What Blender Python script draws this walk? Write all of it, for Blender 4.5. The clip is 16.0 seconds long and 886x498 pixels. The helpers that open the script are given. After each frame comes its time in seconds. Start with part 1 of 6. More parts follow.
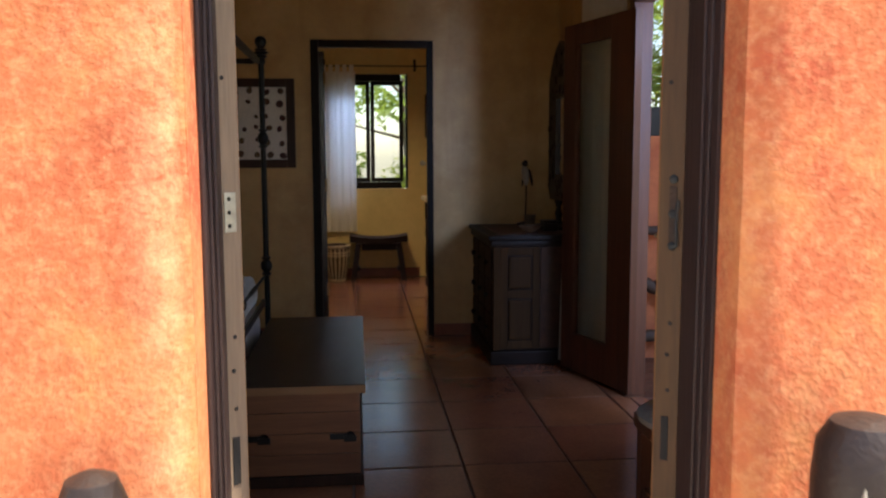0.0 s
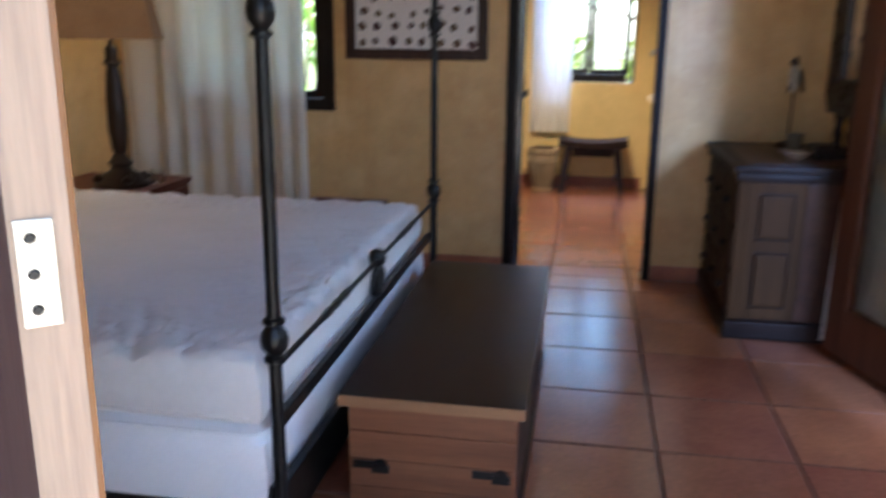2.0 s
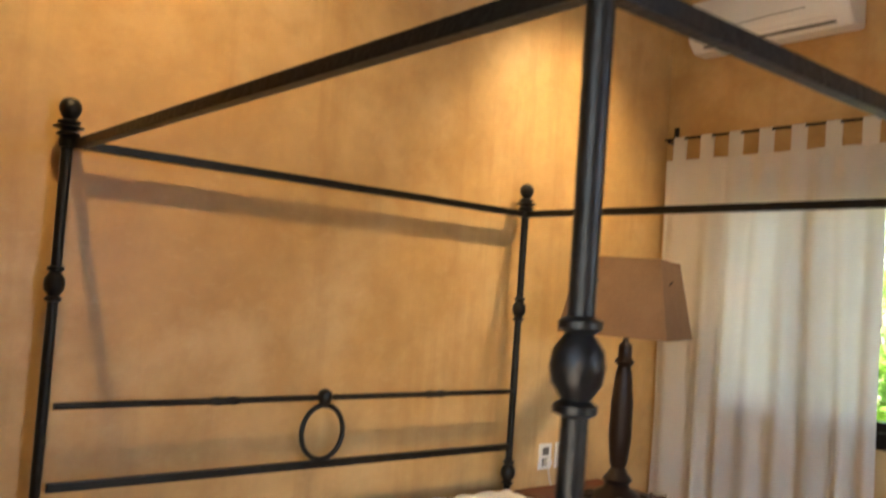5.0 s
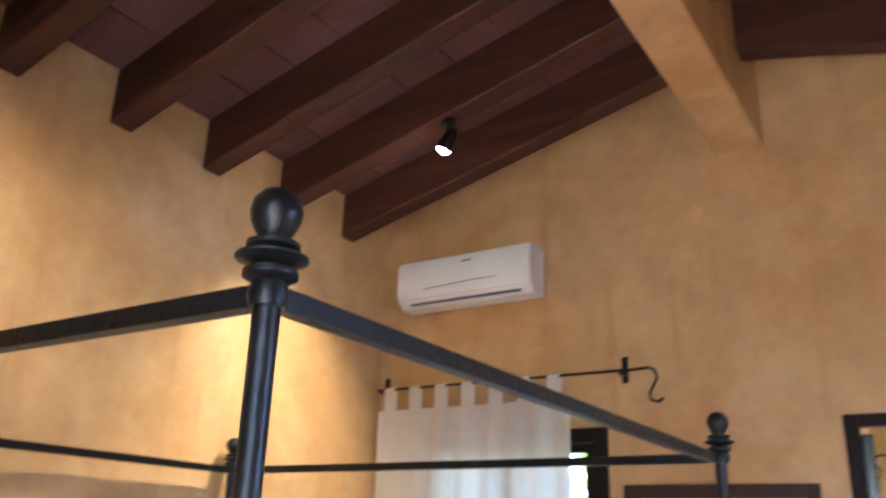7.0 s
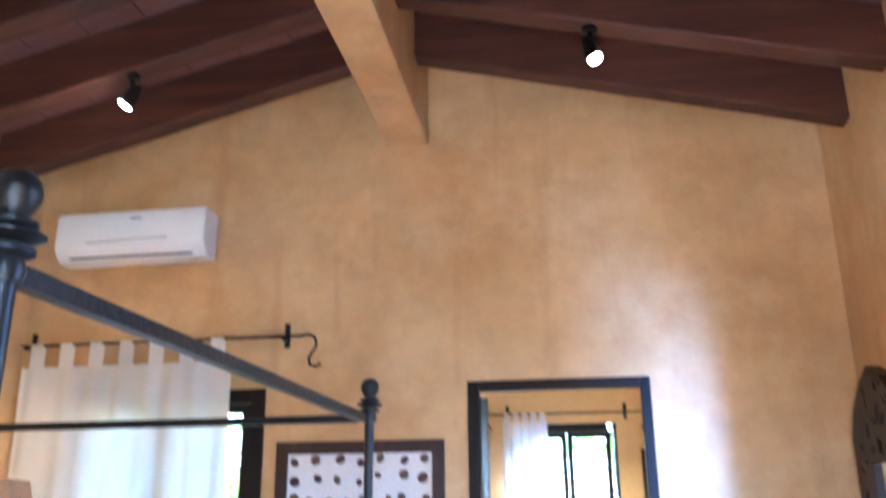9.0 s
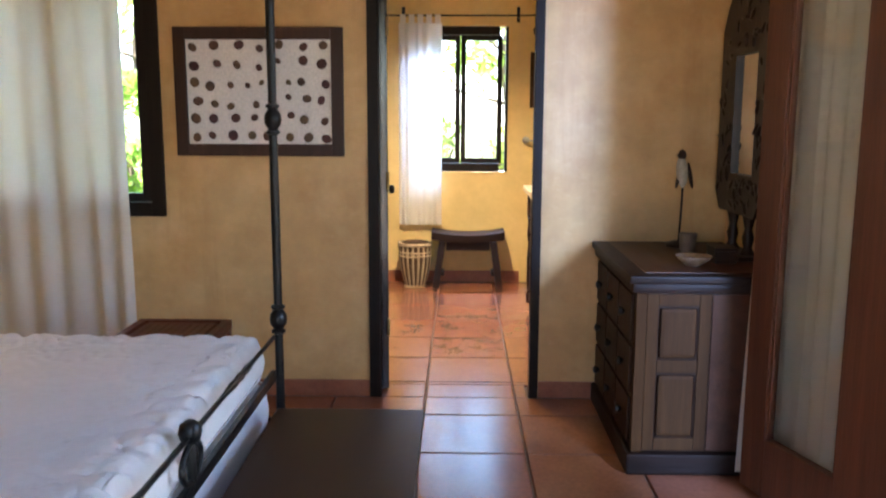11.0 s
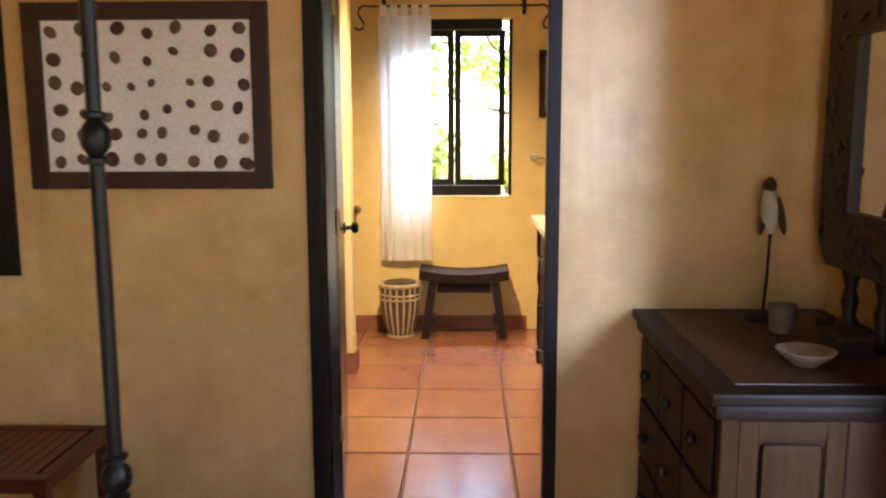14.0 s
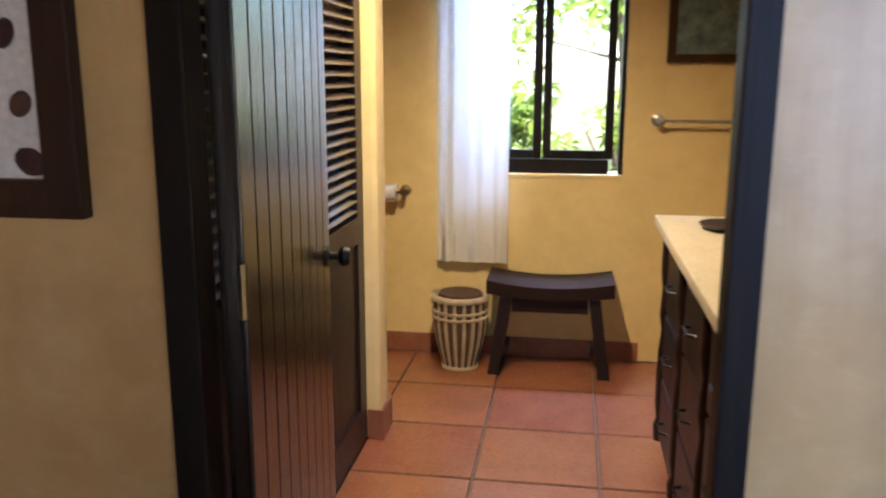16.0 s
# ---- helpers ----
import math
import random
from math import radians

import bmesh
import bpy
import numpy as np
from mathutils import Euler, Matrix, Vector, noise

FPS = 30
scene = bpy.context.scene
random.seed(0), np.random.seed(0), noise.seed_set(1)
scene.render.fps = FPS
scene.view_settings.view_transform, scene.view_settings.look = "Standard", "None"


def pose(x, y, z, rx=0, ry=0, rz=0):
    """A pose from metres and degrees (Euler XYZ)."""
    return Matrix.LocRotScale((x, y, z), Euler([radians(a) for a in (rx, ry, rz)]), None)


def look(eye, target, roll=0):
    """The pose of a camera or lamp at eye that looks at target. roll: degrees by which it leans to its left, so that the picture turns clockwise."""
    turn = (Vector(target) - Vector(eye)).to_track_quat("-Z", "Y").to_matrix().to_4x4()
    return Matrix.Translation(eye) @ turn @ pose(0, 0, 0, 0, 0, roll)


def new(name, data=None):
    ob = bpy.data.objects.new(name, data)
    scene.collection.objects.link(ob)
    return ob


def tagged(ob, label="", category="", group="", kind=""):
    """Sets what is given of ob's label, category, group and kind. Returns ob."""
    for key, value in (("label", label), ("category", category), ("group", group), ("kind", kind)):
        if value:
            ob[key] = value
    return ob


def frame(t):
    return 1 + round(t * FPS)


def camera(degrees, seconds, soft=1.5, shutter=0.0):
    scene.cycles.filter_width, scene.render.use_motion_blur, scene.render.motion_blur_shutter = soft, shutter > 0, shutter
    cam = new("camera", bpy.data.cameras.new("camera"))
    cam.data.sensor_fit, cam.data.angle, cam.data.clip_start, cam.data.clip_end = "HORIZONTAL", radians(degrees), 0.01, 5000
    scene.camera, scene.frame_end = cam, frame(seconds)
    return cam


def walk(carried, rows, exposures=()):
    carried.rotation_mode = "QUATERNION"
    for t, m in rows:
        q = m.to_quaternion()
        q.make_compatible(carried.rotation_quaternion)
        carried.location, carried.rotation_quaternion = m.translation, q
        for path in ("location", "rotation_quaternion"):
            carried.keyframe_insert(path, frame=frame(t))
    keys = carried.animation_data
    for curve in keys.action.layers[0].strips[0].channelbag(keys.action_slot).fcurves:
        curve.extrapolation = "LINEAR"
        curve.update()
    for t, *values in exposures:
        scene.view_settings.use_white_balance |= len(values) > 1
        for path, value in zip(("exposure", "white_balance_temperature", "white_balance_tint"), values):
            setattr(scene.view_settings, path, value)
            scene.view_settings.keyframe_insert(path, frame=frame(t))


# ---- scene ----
cam = camera(56.5, 16.0, 2.1, 0.5)
PATH = [
    (0, (1.005, -0.085, 1.295), (1.208, 1.892, 1.072), -0.2),
    (0.5, (1.061, 0.145, 1.406), (1.193, 2.118, 1.112), -0.1),
    (1, (1.088, 0.431, 1.418), (1.197, 2.407, 1.126), 0.2),
    (1.5, (1.117, 0.756, 1.396), (1.134, 2.731, 1.083), 0.9),
    (2, (1.134, 1.084, 1.355), (0.81, 2.993, 0.853), 0.6),
    (2.5, (1.081, 1.335, 1.33), (0.448, 3.109, 0.659), -0.1),
    (3, (1.059, 1.501, 1.33), (0.162, 3.137, 0.61), -1.7),
    (3.5, (1.072, 1.729, 1.346), (-0.137, 3.179, 0.686), -2.3),
    (4, (1.021, 1.92, 1.398), (-0.411, 3.215, 0.874), -0.9),
    (4.2, (0.962, 1.965, 1.417), (-0.551, 3.221, 1.055), -0.0),
    (6.3, (1.275, 2.151, 1.535), (-0.108, 3.516, 2.011), 2.2),
    (6.5, (1.256, 2.154, 1.541), (-0.04, 3.579, 2.079), 2.5),
    (7, (1.143, 2.095, 1.557), (0.117, 3.673, 2.231), 1.9),
    (7.5, (1.079, 2.024, 1.574), (0.335, 3.7, 2.371), 2.1),
    (8, (1.175, 1.916, 1.549), (0.632, 3.631, 2.423), 1.7),
    (8.5, (1.177, 1.925, 1.551), (0.775, 3.699, 2.381), 0.4),
    (9, (1.151, 1.86, 1.54), (0.876, 3.751, 2.132), -0.6),
    (9.5, (1.109, 1.833, 1.503), (0.972, 3.804, 1.819), 0.3),
    (10, (1.113, 1.775, 1.451), (1.07, 3.774, 1.494), 0.4),
    (10.2, (1.132, 1.739, 1.436), (1.095, 3.737, 1.372), 0.2),
    (12.3, (1.137, 1.928, 1.396), (1.11, 3.889, 1.006), 0.7),
    (12.5, (1.135, 1.997, 1.397), (1.124, 3.964, 1.035), 0.7),
    (13, (1.197, 2.299, 1.411), (1.179, 4.279, 1.126), 0.6),
    (13.5, (1.222, 2.609, 1.401), (1.163, 4.59, 1.132), 0.4),
    (14, (1.23, 3.02, 1.414), (1.173, 4.998, 1.128), -0.2),
    (14.5, (1.298, 3.429, 1.409), (1.258, 5.405, 1.105), 0.6),
    (15, (1.322, 3.841, 1.419), (1.222, 5.814, 1.109), 1.2),
    (15.5, (1.297, 4.272, 1.43), (1.119, 6.235, 1.087), 0.2),
    (16, (1.282, 4.666, 1.428), (0.987, 6.602, 1.019), 0.1),
]
# seconds, stops, white balance
EXPO = [(0.0, 1.2, 6900, 11), (1.0, 2.0, 6600, 11), (1.5, 2.4, 5500, 10), (2.0, 3.05, 5700, 10), (3.0, 3.15, 7500, 10), (4.0, 3.75, 8300, 10), (6.3, 3.85, 4750, 12), (7.0, 4.35, 5000, 12),
        (8.0, 4.8, 5000, 12), (9.0, 4.9, 4500, 12), (10.0, 3.9, 4600, 9), (12.3, 3.7, 8400, 12), (14.5, 3.7, 6900, 12), (16.0, 3.0, 6100, 11)]
walk(cam, [(t, look(eye, target, roll)) for t, eye, target, roll in PATH], EXPO)

# ---- world and sun ----
SUN_EL, SUN_AZ = 66.0, 108.0          # azimuth: clockwise from +y
world = bpy.data.worlds.new("sky")
scene.world = world
world.use_nodes = True
wn = world.node_tree
sky = wn.nodes.new("ShaderNodeTexSky")
sky.sky_type = "NISHITA"
sky.sun_disc = False
sky.sun_elevation, sky.sun_rotation = radians(SUN_EL), radians(SUN_AZ)
wn.nodes["Background"].inputs["Strength"].default_value = 0.15
wn.links.new(sky.outputs[0], wn.nodes["Background"].inputs["Color"])
sun = new("sun", bpy.data.lights.new("sun", "SUN"))
sun.data.energy, sun.data.angle, sun.data.color = 4.5, radians(0.5), (1.0, 0.95, 0.86)
sd = Vector((math.sin(radians(SUN_AZ)) * math.cos(radians(SUN_EL)), math.cos(radians(SUN_AZ)) * math.cos(radians(SUN_EL)), math.sin(radians(SUN_EL))))
sun.matrix_world = look(tuple(sd * 30), (0, 0, 0))


def sky_fill(name, at, aim, w, h, power):
    """An added area lamp outside an opening, standing in for sky light."""
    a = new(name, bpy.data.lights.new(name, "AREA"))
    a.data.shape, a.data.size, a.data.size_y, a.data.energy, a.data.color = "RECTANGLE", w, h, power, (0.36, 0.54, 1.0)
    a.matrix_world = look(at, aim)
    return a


# added blue lamp beyond the balcony, aimed to cast the cool north wall patch
sky_fill("balcony_sky_fill", (3.38, 1.66, 1.87), (1.78, 5.8, 1.3), 0.31, 1.3, 30)
# added lamp above the line of sight, brightening the bed and west wall
sky_fill("doorway_sky_fill", (2.78, 3.77, 1.97), (-1.6, 3.6, 0.9), 0.7, 0.28, 1.5)
# added lamp hidden above the window, brightening the bathroom and its floor
sky_fill("bathroom_sky_fill", (1.1, 9.2, 2.65), (1.05, 7.2, 0.3), 0.9, 0.5, 40)


# ---- materials ----
def mat(name, col, rough=0.6, metal=0.0, col2=None, scale=4.0, fine=60.0, contrast=0.5, bump=0.1, bump_scale=None, stretch=(1, 1, 1),
        vary=0.0, grain=0.55, spec=0.5, trans=0.0, sheen=0.0, rough2=None, coat=0.0, hue=0.0):
    """Two-scale noise colour, bump and roughness, in object metres."""
    m = bpy.data.materials.new(name)
    m.use_nodes = True
    nt = m.node_tree
    n, l = nt.nodes, nt.links
    b = n["Principled BSDF"]
    geo = n.new("ShaderNodeNewGeometry")
    mp = n.new("ShaderNodeMapping")
    mp.inputs["Scale"].default_value = stretch
    l.new(geo.outputs["Position"], mp.inputs["Vector"])
    big, small = n.new("ShaderNodeTexNoise"), n.new("ShaderNodeTexNoise")
    for t, s, d in ((big, scale, 5), (small, fine, 6)):
        t.inputs["Scale"].default_value, t.inputs["Detail"].default_value, t.inputs["Roughness"].default_value = s, d, 0.6
        l.new(mp.outputs[0], t.inputs["Vector"])
    col2 = col2 or tuple(c * 0.6 for c in col)
    ramp = n.new("ShaderNodeValToRGB")
    ramp.color_ramp.elements[0].position, ramp.color_ramp.elements[1].position = 0.5 - contrast * 0.5 + 0.02, 0.5 + contrast * 0.5
    ramp.color_ramp.elements[0].color, ramp.color_ramp.elements[1].color = (*col2, 1), (*col, 1)
    l.new(big.outputs["Fac"], ramp.inputs[0])
    mix = n.new("ShaderNodeMix")
    mix.data_type, mix.blend_type = "RGBA", "MULTIPLY"
    mix.inputs[0].default_value = grain
    r2 = n.new("ShaderNodeValToRGB")
    r2.color_ramp.elements[0].position, r2.color_ramp.elements[1].position = 0.3, 0.65
    r2.color_ramp.elements[0].color, r2.color_ramp.elements[1].color = (0.62, 0.62, 0.62, 1), (1, 1, 1, 1)
    l.new(small.outputs["Fac"], r2.inputs[0])
    l.new(ramp.outputs[0], mix.inputs[6])
    l.new(r2.outputs[0], mix.inputs[7])
    out = mix.outputs[2]
    if vary or hue:
        oi = n.new("ShaderNodeObjectInfo")
        hsv = n.new("ShaderNodeHueSaturation")
        mr = n.new("ShaderNodeMapRange")
        mr.inputs[3].default_value, mr.inputs[4].default_value = 1 - vary, 1 + vary
        l.new(oi.outputs["Random"], mr.inputs[0])
        l.new(mr.outputs[0], hsv.inputs["Value"])
        if hue:
            mh = n.new("ShaderNodeMapRange")
            mh.inputs[3].default_value, mh.inputs[4].default_value = 0.5 - hue, 0.5 + hue
            l.new(oi.outputs["Random"], mh.inputs[0])
            l.new(mh.outputs[0], hsv.inputs["Hue"])
        l.new(out, hsv.inputs["Color"])
        out = hsv.outputs[0]
    l.new(out, b.inputs["Base Color"])
    rr = n.new("ShaderNodeMapRange")
    rr.inputs[3].default_value, rr.inputs[4].default_value = rough, rough2 if rough2 is not None else min(1, rough + 0.15)
    l.new(big.outputs["Fac"], rr.inputs[0])
    l.new(rr.outputs[0], b.inputs["Roughness"])
    b.inputs["Metallic"].default_value = metal
    b.inputs["Specular IOR Level"].default_value = spec
    b.inputs["Coat Weight"].default_value = coat
    b.inputs["Coat Roughness"].default_value = 0.19
    b.inputs["Sheen Weight"].default_value = sheen
    if bump:
        bt = n.new("ShaderNodeTexNoise")
        bt.inputs["Scale"].default_value, bt.inputs["Detail"].default_value = bump_scale or fine, 6
        l.new(mp.outputs[0], bt.inputs["Vector"])
        bp = n.new("ShaderNodeBump")
        bp.inputs["Strength"].default_value, bp.inputs["Distance"].default_value = bump, 0.01
        l.new(bt.outputs["Fac"], bp.inputs["Height"])
        l.new(bp.outputs[0], b.inputs["Normal"])
    if trans:
        tr = n.new("ShaderNodeBsdfTranslucent")
        ms = n.new("ShaderNodeMixShader")
        ms.inputs[0].default_value = trans
        l.new(out, tr.inputs["Color"])
        l.new(b.outputs[0], ms.inputs[1])
        l.new(tr.outputs[0], ms.inputs[2])
        l.new(ms.outputs[0], n["Material Output"].inputs["Surface"])
    return m


def wood(name, col, col2, rough=0.4, axis=0, vary=0.0, bump=0.15, coat=0.0, scale=3.0, fine=30.0, spec=0.4):
    st = [6.0, 6.0, 6.0]
    st[axis] = 0.35
    return mat(name, col, rough, 0, col2, scale, fine, 0.5, bump, 14.0, tuple(st), vary, coat=coat, spec=spec)


M_WALL = mat("ochre_plaster", (0.72, 0.465, 0.198), 0.36, col2=(0.50, 0.266, 0.082), scale=1.1, fine=6, contrast=0.5, bump=0.10, bump_scale=30, rough2=0.55, grain=0.45)
M_BATH = mat("yellow_plaster", (0.80, 0.59, 0.26), 0.6, col2=(0.71, 0.49, 0.19), scale=1.5, fine=12, contrast=0.6, bump=0.1, bump_scale=30, grain=0.2)
M_EXT = mat("orange_plaster", (0.75, 0.23, 0.086), 0.8, col2=(0.55, 0.11, 0.042), scale=3.0, fine=26, contrast=0.34, bump=0.42, bump_scale=85, grain=0.45)


def plaster_patches(m):
    """Yellow washed patches, and a pale blotched band along the opening's west edge."""
    nt = m.node_tree
    n, l = nt.nodes, nt.links
    b = n["Principled BSDF"]
    old = b.inputs["Base Color"].links[0].from_socket
    geo = n.new("ShaderNodeNewGeometry")

    def blot(scale, lo, hi, detail=8, rough=0.72):
        t = n.new("ShaderNodeTexNoise")
        t.inputs["Scale"].default_value, t.inputs["Detail"].default_value, t.inputs["Roughness"].default_value = scale, detail, rough
        l.new(geo.outputs["Position"], t.inputs["Vector"])
        r = n.new("ShaderNodeMapRange")
        r.inputs[1].default_value, r.inputs[2].default_value = lo, hi
        l.new(t.outputs["Fac"], r.inputs[0])
        return r.outputs[0]

    def over(base, fac, col, amount):
        k = n.new("ShaderNodeMath")
        k.operation = "MULTIPLY"
        k.inputs[1].default_value = amount
        l.new(fac, k.inputs[0])
        x = n.new("ShaderNodeMix")
        x.data_type = "RGBA"
        l.new(k.outputs[0], x.inputs[0])
        l.new(base, x.inputs[6])
        x.inputs[7].default_value = (*col, 1)
        return x.outputs[2]

    c = over(old, blot(2.2, 0.50, 0.68), (0.81, 0.35, 0.115), 0.7)
    c = over(c, blot(9.0, 0.54, 0.70), (0.55, 0.12, 0.05), 0.7)
    c = over(c, blot(42.0, 0.46, 0.76), (0.83, 0.43, 0.20), 0.65)
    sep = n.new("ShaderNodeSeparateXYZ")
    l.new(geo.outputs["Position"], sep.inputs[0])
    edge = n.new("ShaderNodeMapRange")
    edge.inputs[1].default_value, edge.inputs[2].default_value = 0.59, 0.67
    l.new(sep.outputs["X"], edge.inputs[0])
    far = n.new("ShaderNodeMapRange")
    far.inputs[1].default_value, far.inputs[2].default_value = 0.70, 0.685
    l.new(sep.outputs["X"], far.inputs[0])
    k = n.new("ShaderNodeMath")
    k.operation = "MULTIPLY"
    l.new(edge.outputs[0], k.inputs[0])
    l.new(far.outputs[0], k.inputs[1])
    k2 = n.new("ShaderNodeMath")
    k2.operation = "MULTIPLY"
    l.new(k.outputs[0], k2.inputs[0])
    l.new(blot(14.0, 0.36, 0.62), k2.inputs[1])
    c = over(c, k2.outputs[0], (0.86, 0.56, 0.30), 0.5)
    l.new(c, b.inputs["Base Color"])


plaster_patches(M_EXT)


def trowelled(m):
    """Cloudy pale patches and faint brown runs down the plaster."""
    nt = m.node_tree
    n, l = nt.nodes, nt.links
    b = n["Principled BSDF"]
    out = b.inputs["Base Color"].links[0].from_socket
    geo = n.new("ShaderNodeNewGeometry")
    for stretch, scale, lo, hi, col, amount in (((1, 1, 1), 1.9, 0.50, 0.72, (0.76, 0.53, 0.27), 0.55), ((1, 1, 1), 5.5, 0.52, 0.74, (0.46, 0.235, 0.07), 0.4),
                                                ((5, 5, 0.45), 1.0, 0.54, 0.72, (0.40, 0.20, 0.06), 0.5), ((1, 1, 2.2), 14.0, 0.56, 0.74, (0.78, 0.56, 0.30), 0.15)):
        mp = n.new("ShaderNodeMapping")
        mp.inputs["Scale"].default_value = stretch
        l.new(geo.outputs["Position"], mp.inputs["Vector"])
        t = n.new("ShaderNodeTexNoise")
        t.inputs["Scale"].default_value, t.inputs["Detail"].default_value, t.inputs["Roughness"].default_value = scale, 7, 0.62
        l.new(mp.outputs[0], t.inputs["Vector"])
        r = n.new("ShaderNodeMapRange")
        r.inputs[1].default_value, r.inputs[2].default_value, r.inputs[4].default_value = lo, hi, amount
        l.new(t.outputs["Fac"], r.inputs[0])
        x = n.new("ShaderNodeMix")
        x.data_type = "RGBA"
        l.new(r.outputs[0], x.inputs[0])
        l.new(out, x.inputs[6])
        x.inputs[7].default_value = (*col, 1)
        out = x.outputs[2]
    l.new(out, b.inputs["Base Color"])


trowelled(M_WALL)
M_PARA = mat("brick_orange_plaster", (0.50, 0.165, 0.065), 0.85, col2=(0.36, 0.095, 0.04), scale=4, fine=30, contrast=0.4, bump=0.3, bump_scale=80)
M_TERRA = mat("terracotta_tile", (0.36, 0.135, 0.058), 0.15, col2=(0.24, 0.078, 0.042), scale=5, fine=50, contrast=0.8, bump=0, vary=0.08, hue=0.006, rough2=0.26, spec=1.0)
# matte bevels, so tile edges don't mirror the window as bright lines
M_TEDGE = mat("matte_tile_edge", (0.24, 0.10, 0.055), 0.75, col2=(0.16, 0.06, 0.032), scale=20, fine=80, bump=0, spec=0.1)
M_GROUT = mat("grout", (0.23, 0.16, 0.115), 0.85, scale=8, fine=90, bump=0.3)
M_SKIRT = mat("terracotta_skirting", (0.40, 0.15, 0.075), 0.35, col2=(0.26, 0.08, 0.04), scale=6, fine=50, bump=0.1, vary=0.08)
M_RAFT = wood("stained_rafter_wood", (0.105, 0.036, 0.019), (0.044, 0.016, 0.010), 0.45, 0, 0.15, spec=0.3)
M_CTILE = mat("clay_ceiling_brick", (0.19, 0.085, 0.065), 0.8, col2=(0.12, 0.05, 0.038), scale=4, fine=40, bump=0.3)
M_DARK = wood("dark_stained_wood", (0.030, 0.013, 0.008), (0.012, 0.006, 0.004), 0.3, 2, 0.1, spec=0.28)
M_DARKX = wood("dark_stained_wood_x", (0.026, 0.011, 0.007), (0.011, 0.0055, 0.004), 0.42, 0, 0.1, spec=0.18)
M_GLOSSY = wood("lacquered_dark_wood", (0.035, 0.016, 0.010), (0.015, 0.008, 0.006), 0.16, 2, 0.1, bump=0.05, spec=0.6)
M_SLAT = wood("lacquered_slat_wood", (0.06, 0.035, 0.026), (0.035, 0.02, 0.015), 0.18, 1, 0.1, bump=0.02, coat=0.6, spec=0.9)
M_FRAME = wood("dark_frame_wood", (0.020, 0.012, 0.009), (0.009, 0.006, 0.005), 0.42, 2, 0.1, spec=0.16)
M_PFR = wood("picture_frame_wood", (0.060, 0.024, 0.014), (0.030, 0.012, 0.008), 0.4, 2, 0.1, spec=0.3)
M_MAHOG = wood("mahogany_wood", (0.17, 0.058, 0.028), (0.075, 0.025, 0.012), 0.35, 2, 0.1, spec=0.35)
M_RED = wood("red_mahogany", (0.15, 0.03, 0.014), (0.07, 0.014, 0.007), 0.35, 0, 0.1, spec=0.35)
M_CHEST = wood("chest_wood", (0.25, 0.10, 0.042), (0.14, 0.047, 0.02), 0.4, 0, 0.12)
M_CHTOP = mat("chest_lid_wood", (0.038, 0.016, 0.009), 0.2, col2=(0.020, 0.009, 0.006), scale=1.6, fine=9, contrast=0.6, bump=0.04, bump_scale=12, stretch=(3, 0.6, 3), grain=0.3, rough2=0.42, spec=0.22)
M_LIDED = wood("bare_lid_edge", (0.36, 0.19, 0.085), (0.24, 0.11, 0.045), 0.5, 0, 0.05)
M_PALE = wood("pale_worn_wood", (0.080, 0.036, 0.0125), (0.038, 0.016, 0.006), 0.6, 2, 0.1, spec=0.12)
M_DRESS = wood("dresser_wood", (0.044, 0.017, 0.008), (0.018, 0.0075, 0.004), 0.42, 2, 0.1, spec=0.2)
M_DTOP = wood("dresser_top_wood", (0.085, 0.030, 0.013), (0.042, 0.014, 0.007), 0.35, 1, 0.1, spec=0.3)
M_CARVE = wood("rustic_door_wood", (0.27, 0.115, 0.028), (0.15, 0.058, 0.015), 0.42, 2, 0.1, bump=0.15, scale=1.2, fine=9)
M_WORN = wood("worn_carving", (0.46, 0.29, 0.11), (0.12, 0.055, 0.020), 0.55, 2, 0.1, bump=0.6, scale=5, fine=26)
M_EDGE = wood("bare_door_edge", (0.26, 0.185, 0.125), (0.19, 0.13, 0.088), 0.65, 2, 0.05)
# east leaf's browner edge, darkened to paint in the shade it stands in
M_EDGE_SHADE = wood("shade_darkened_edge", (0.11, 0.058, 0.024), (0.06, 0.029, 0.012), 0.6, 2, 0.05)
M_JAMB = wood("purple_brown_jamb_wood", (0.055, 0.030, 0.027), (0.03, 0.017, 0.016), 0.4, 2, 0.1, spec=0.4)
M_LOG = wood("weathered_log", (0.060, 0.032, 0.018), (0.026, 0.013, 0.008), 0.6, 0, 0.1, bump=0.4)
M_DECK = wood("deck_boards", (0.14, 0.055, 0.03), (0.07, 0.025, 0.014), 0.55, 0, 0.15)
M_IRON = mat("black_wrought_iron", (0.022, 0.020, 0.019), 0.32, 0.6, col2=(0.012, 0.011, 0.010), scale=15, fine=80, bump=0.2, bump_scale=60)
M_CHROME = mat("brushed_steel", (0.62, 0.58, 0.52), 0.3, 1.0, scale=20, fine=120, bump=0.05)
M_BRASS = mat("aged_brass", (0.45, 0.30, 0.14), 0.3, 1.0, scale=20, fine=120, bump=0.05)
M_MATT = mat("white_quilted_cotton", (0.74, 0.69, 0.65), 0.85, col2=(0.66, 0.61, 0.56), scale=3, fine=40, bump=0.12, bump_scale=22, sheen=0.2, grain=0.12)
M_BOX = mat("white_mattress_fabric", (0.80, 0.78, 0.77), 0.9, col2=(0.74, 0.72, 0.71), scale=4, fine=120, bump=0.08, bump_scale=200, grain=0.12)
M_CURT = mat("white_curtain_cotton", (0.84, 0.79, 0.71), 0.9, col2=(0.79, 0.73, 0.64), scale=5, fine=150, bump=0.15, bump_scale=220, trans=0.35, grain=0.12)
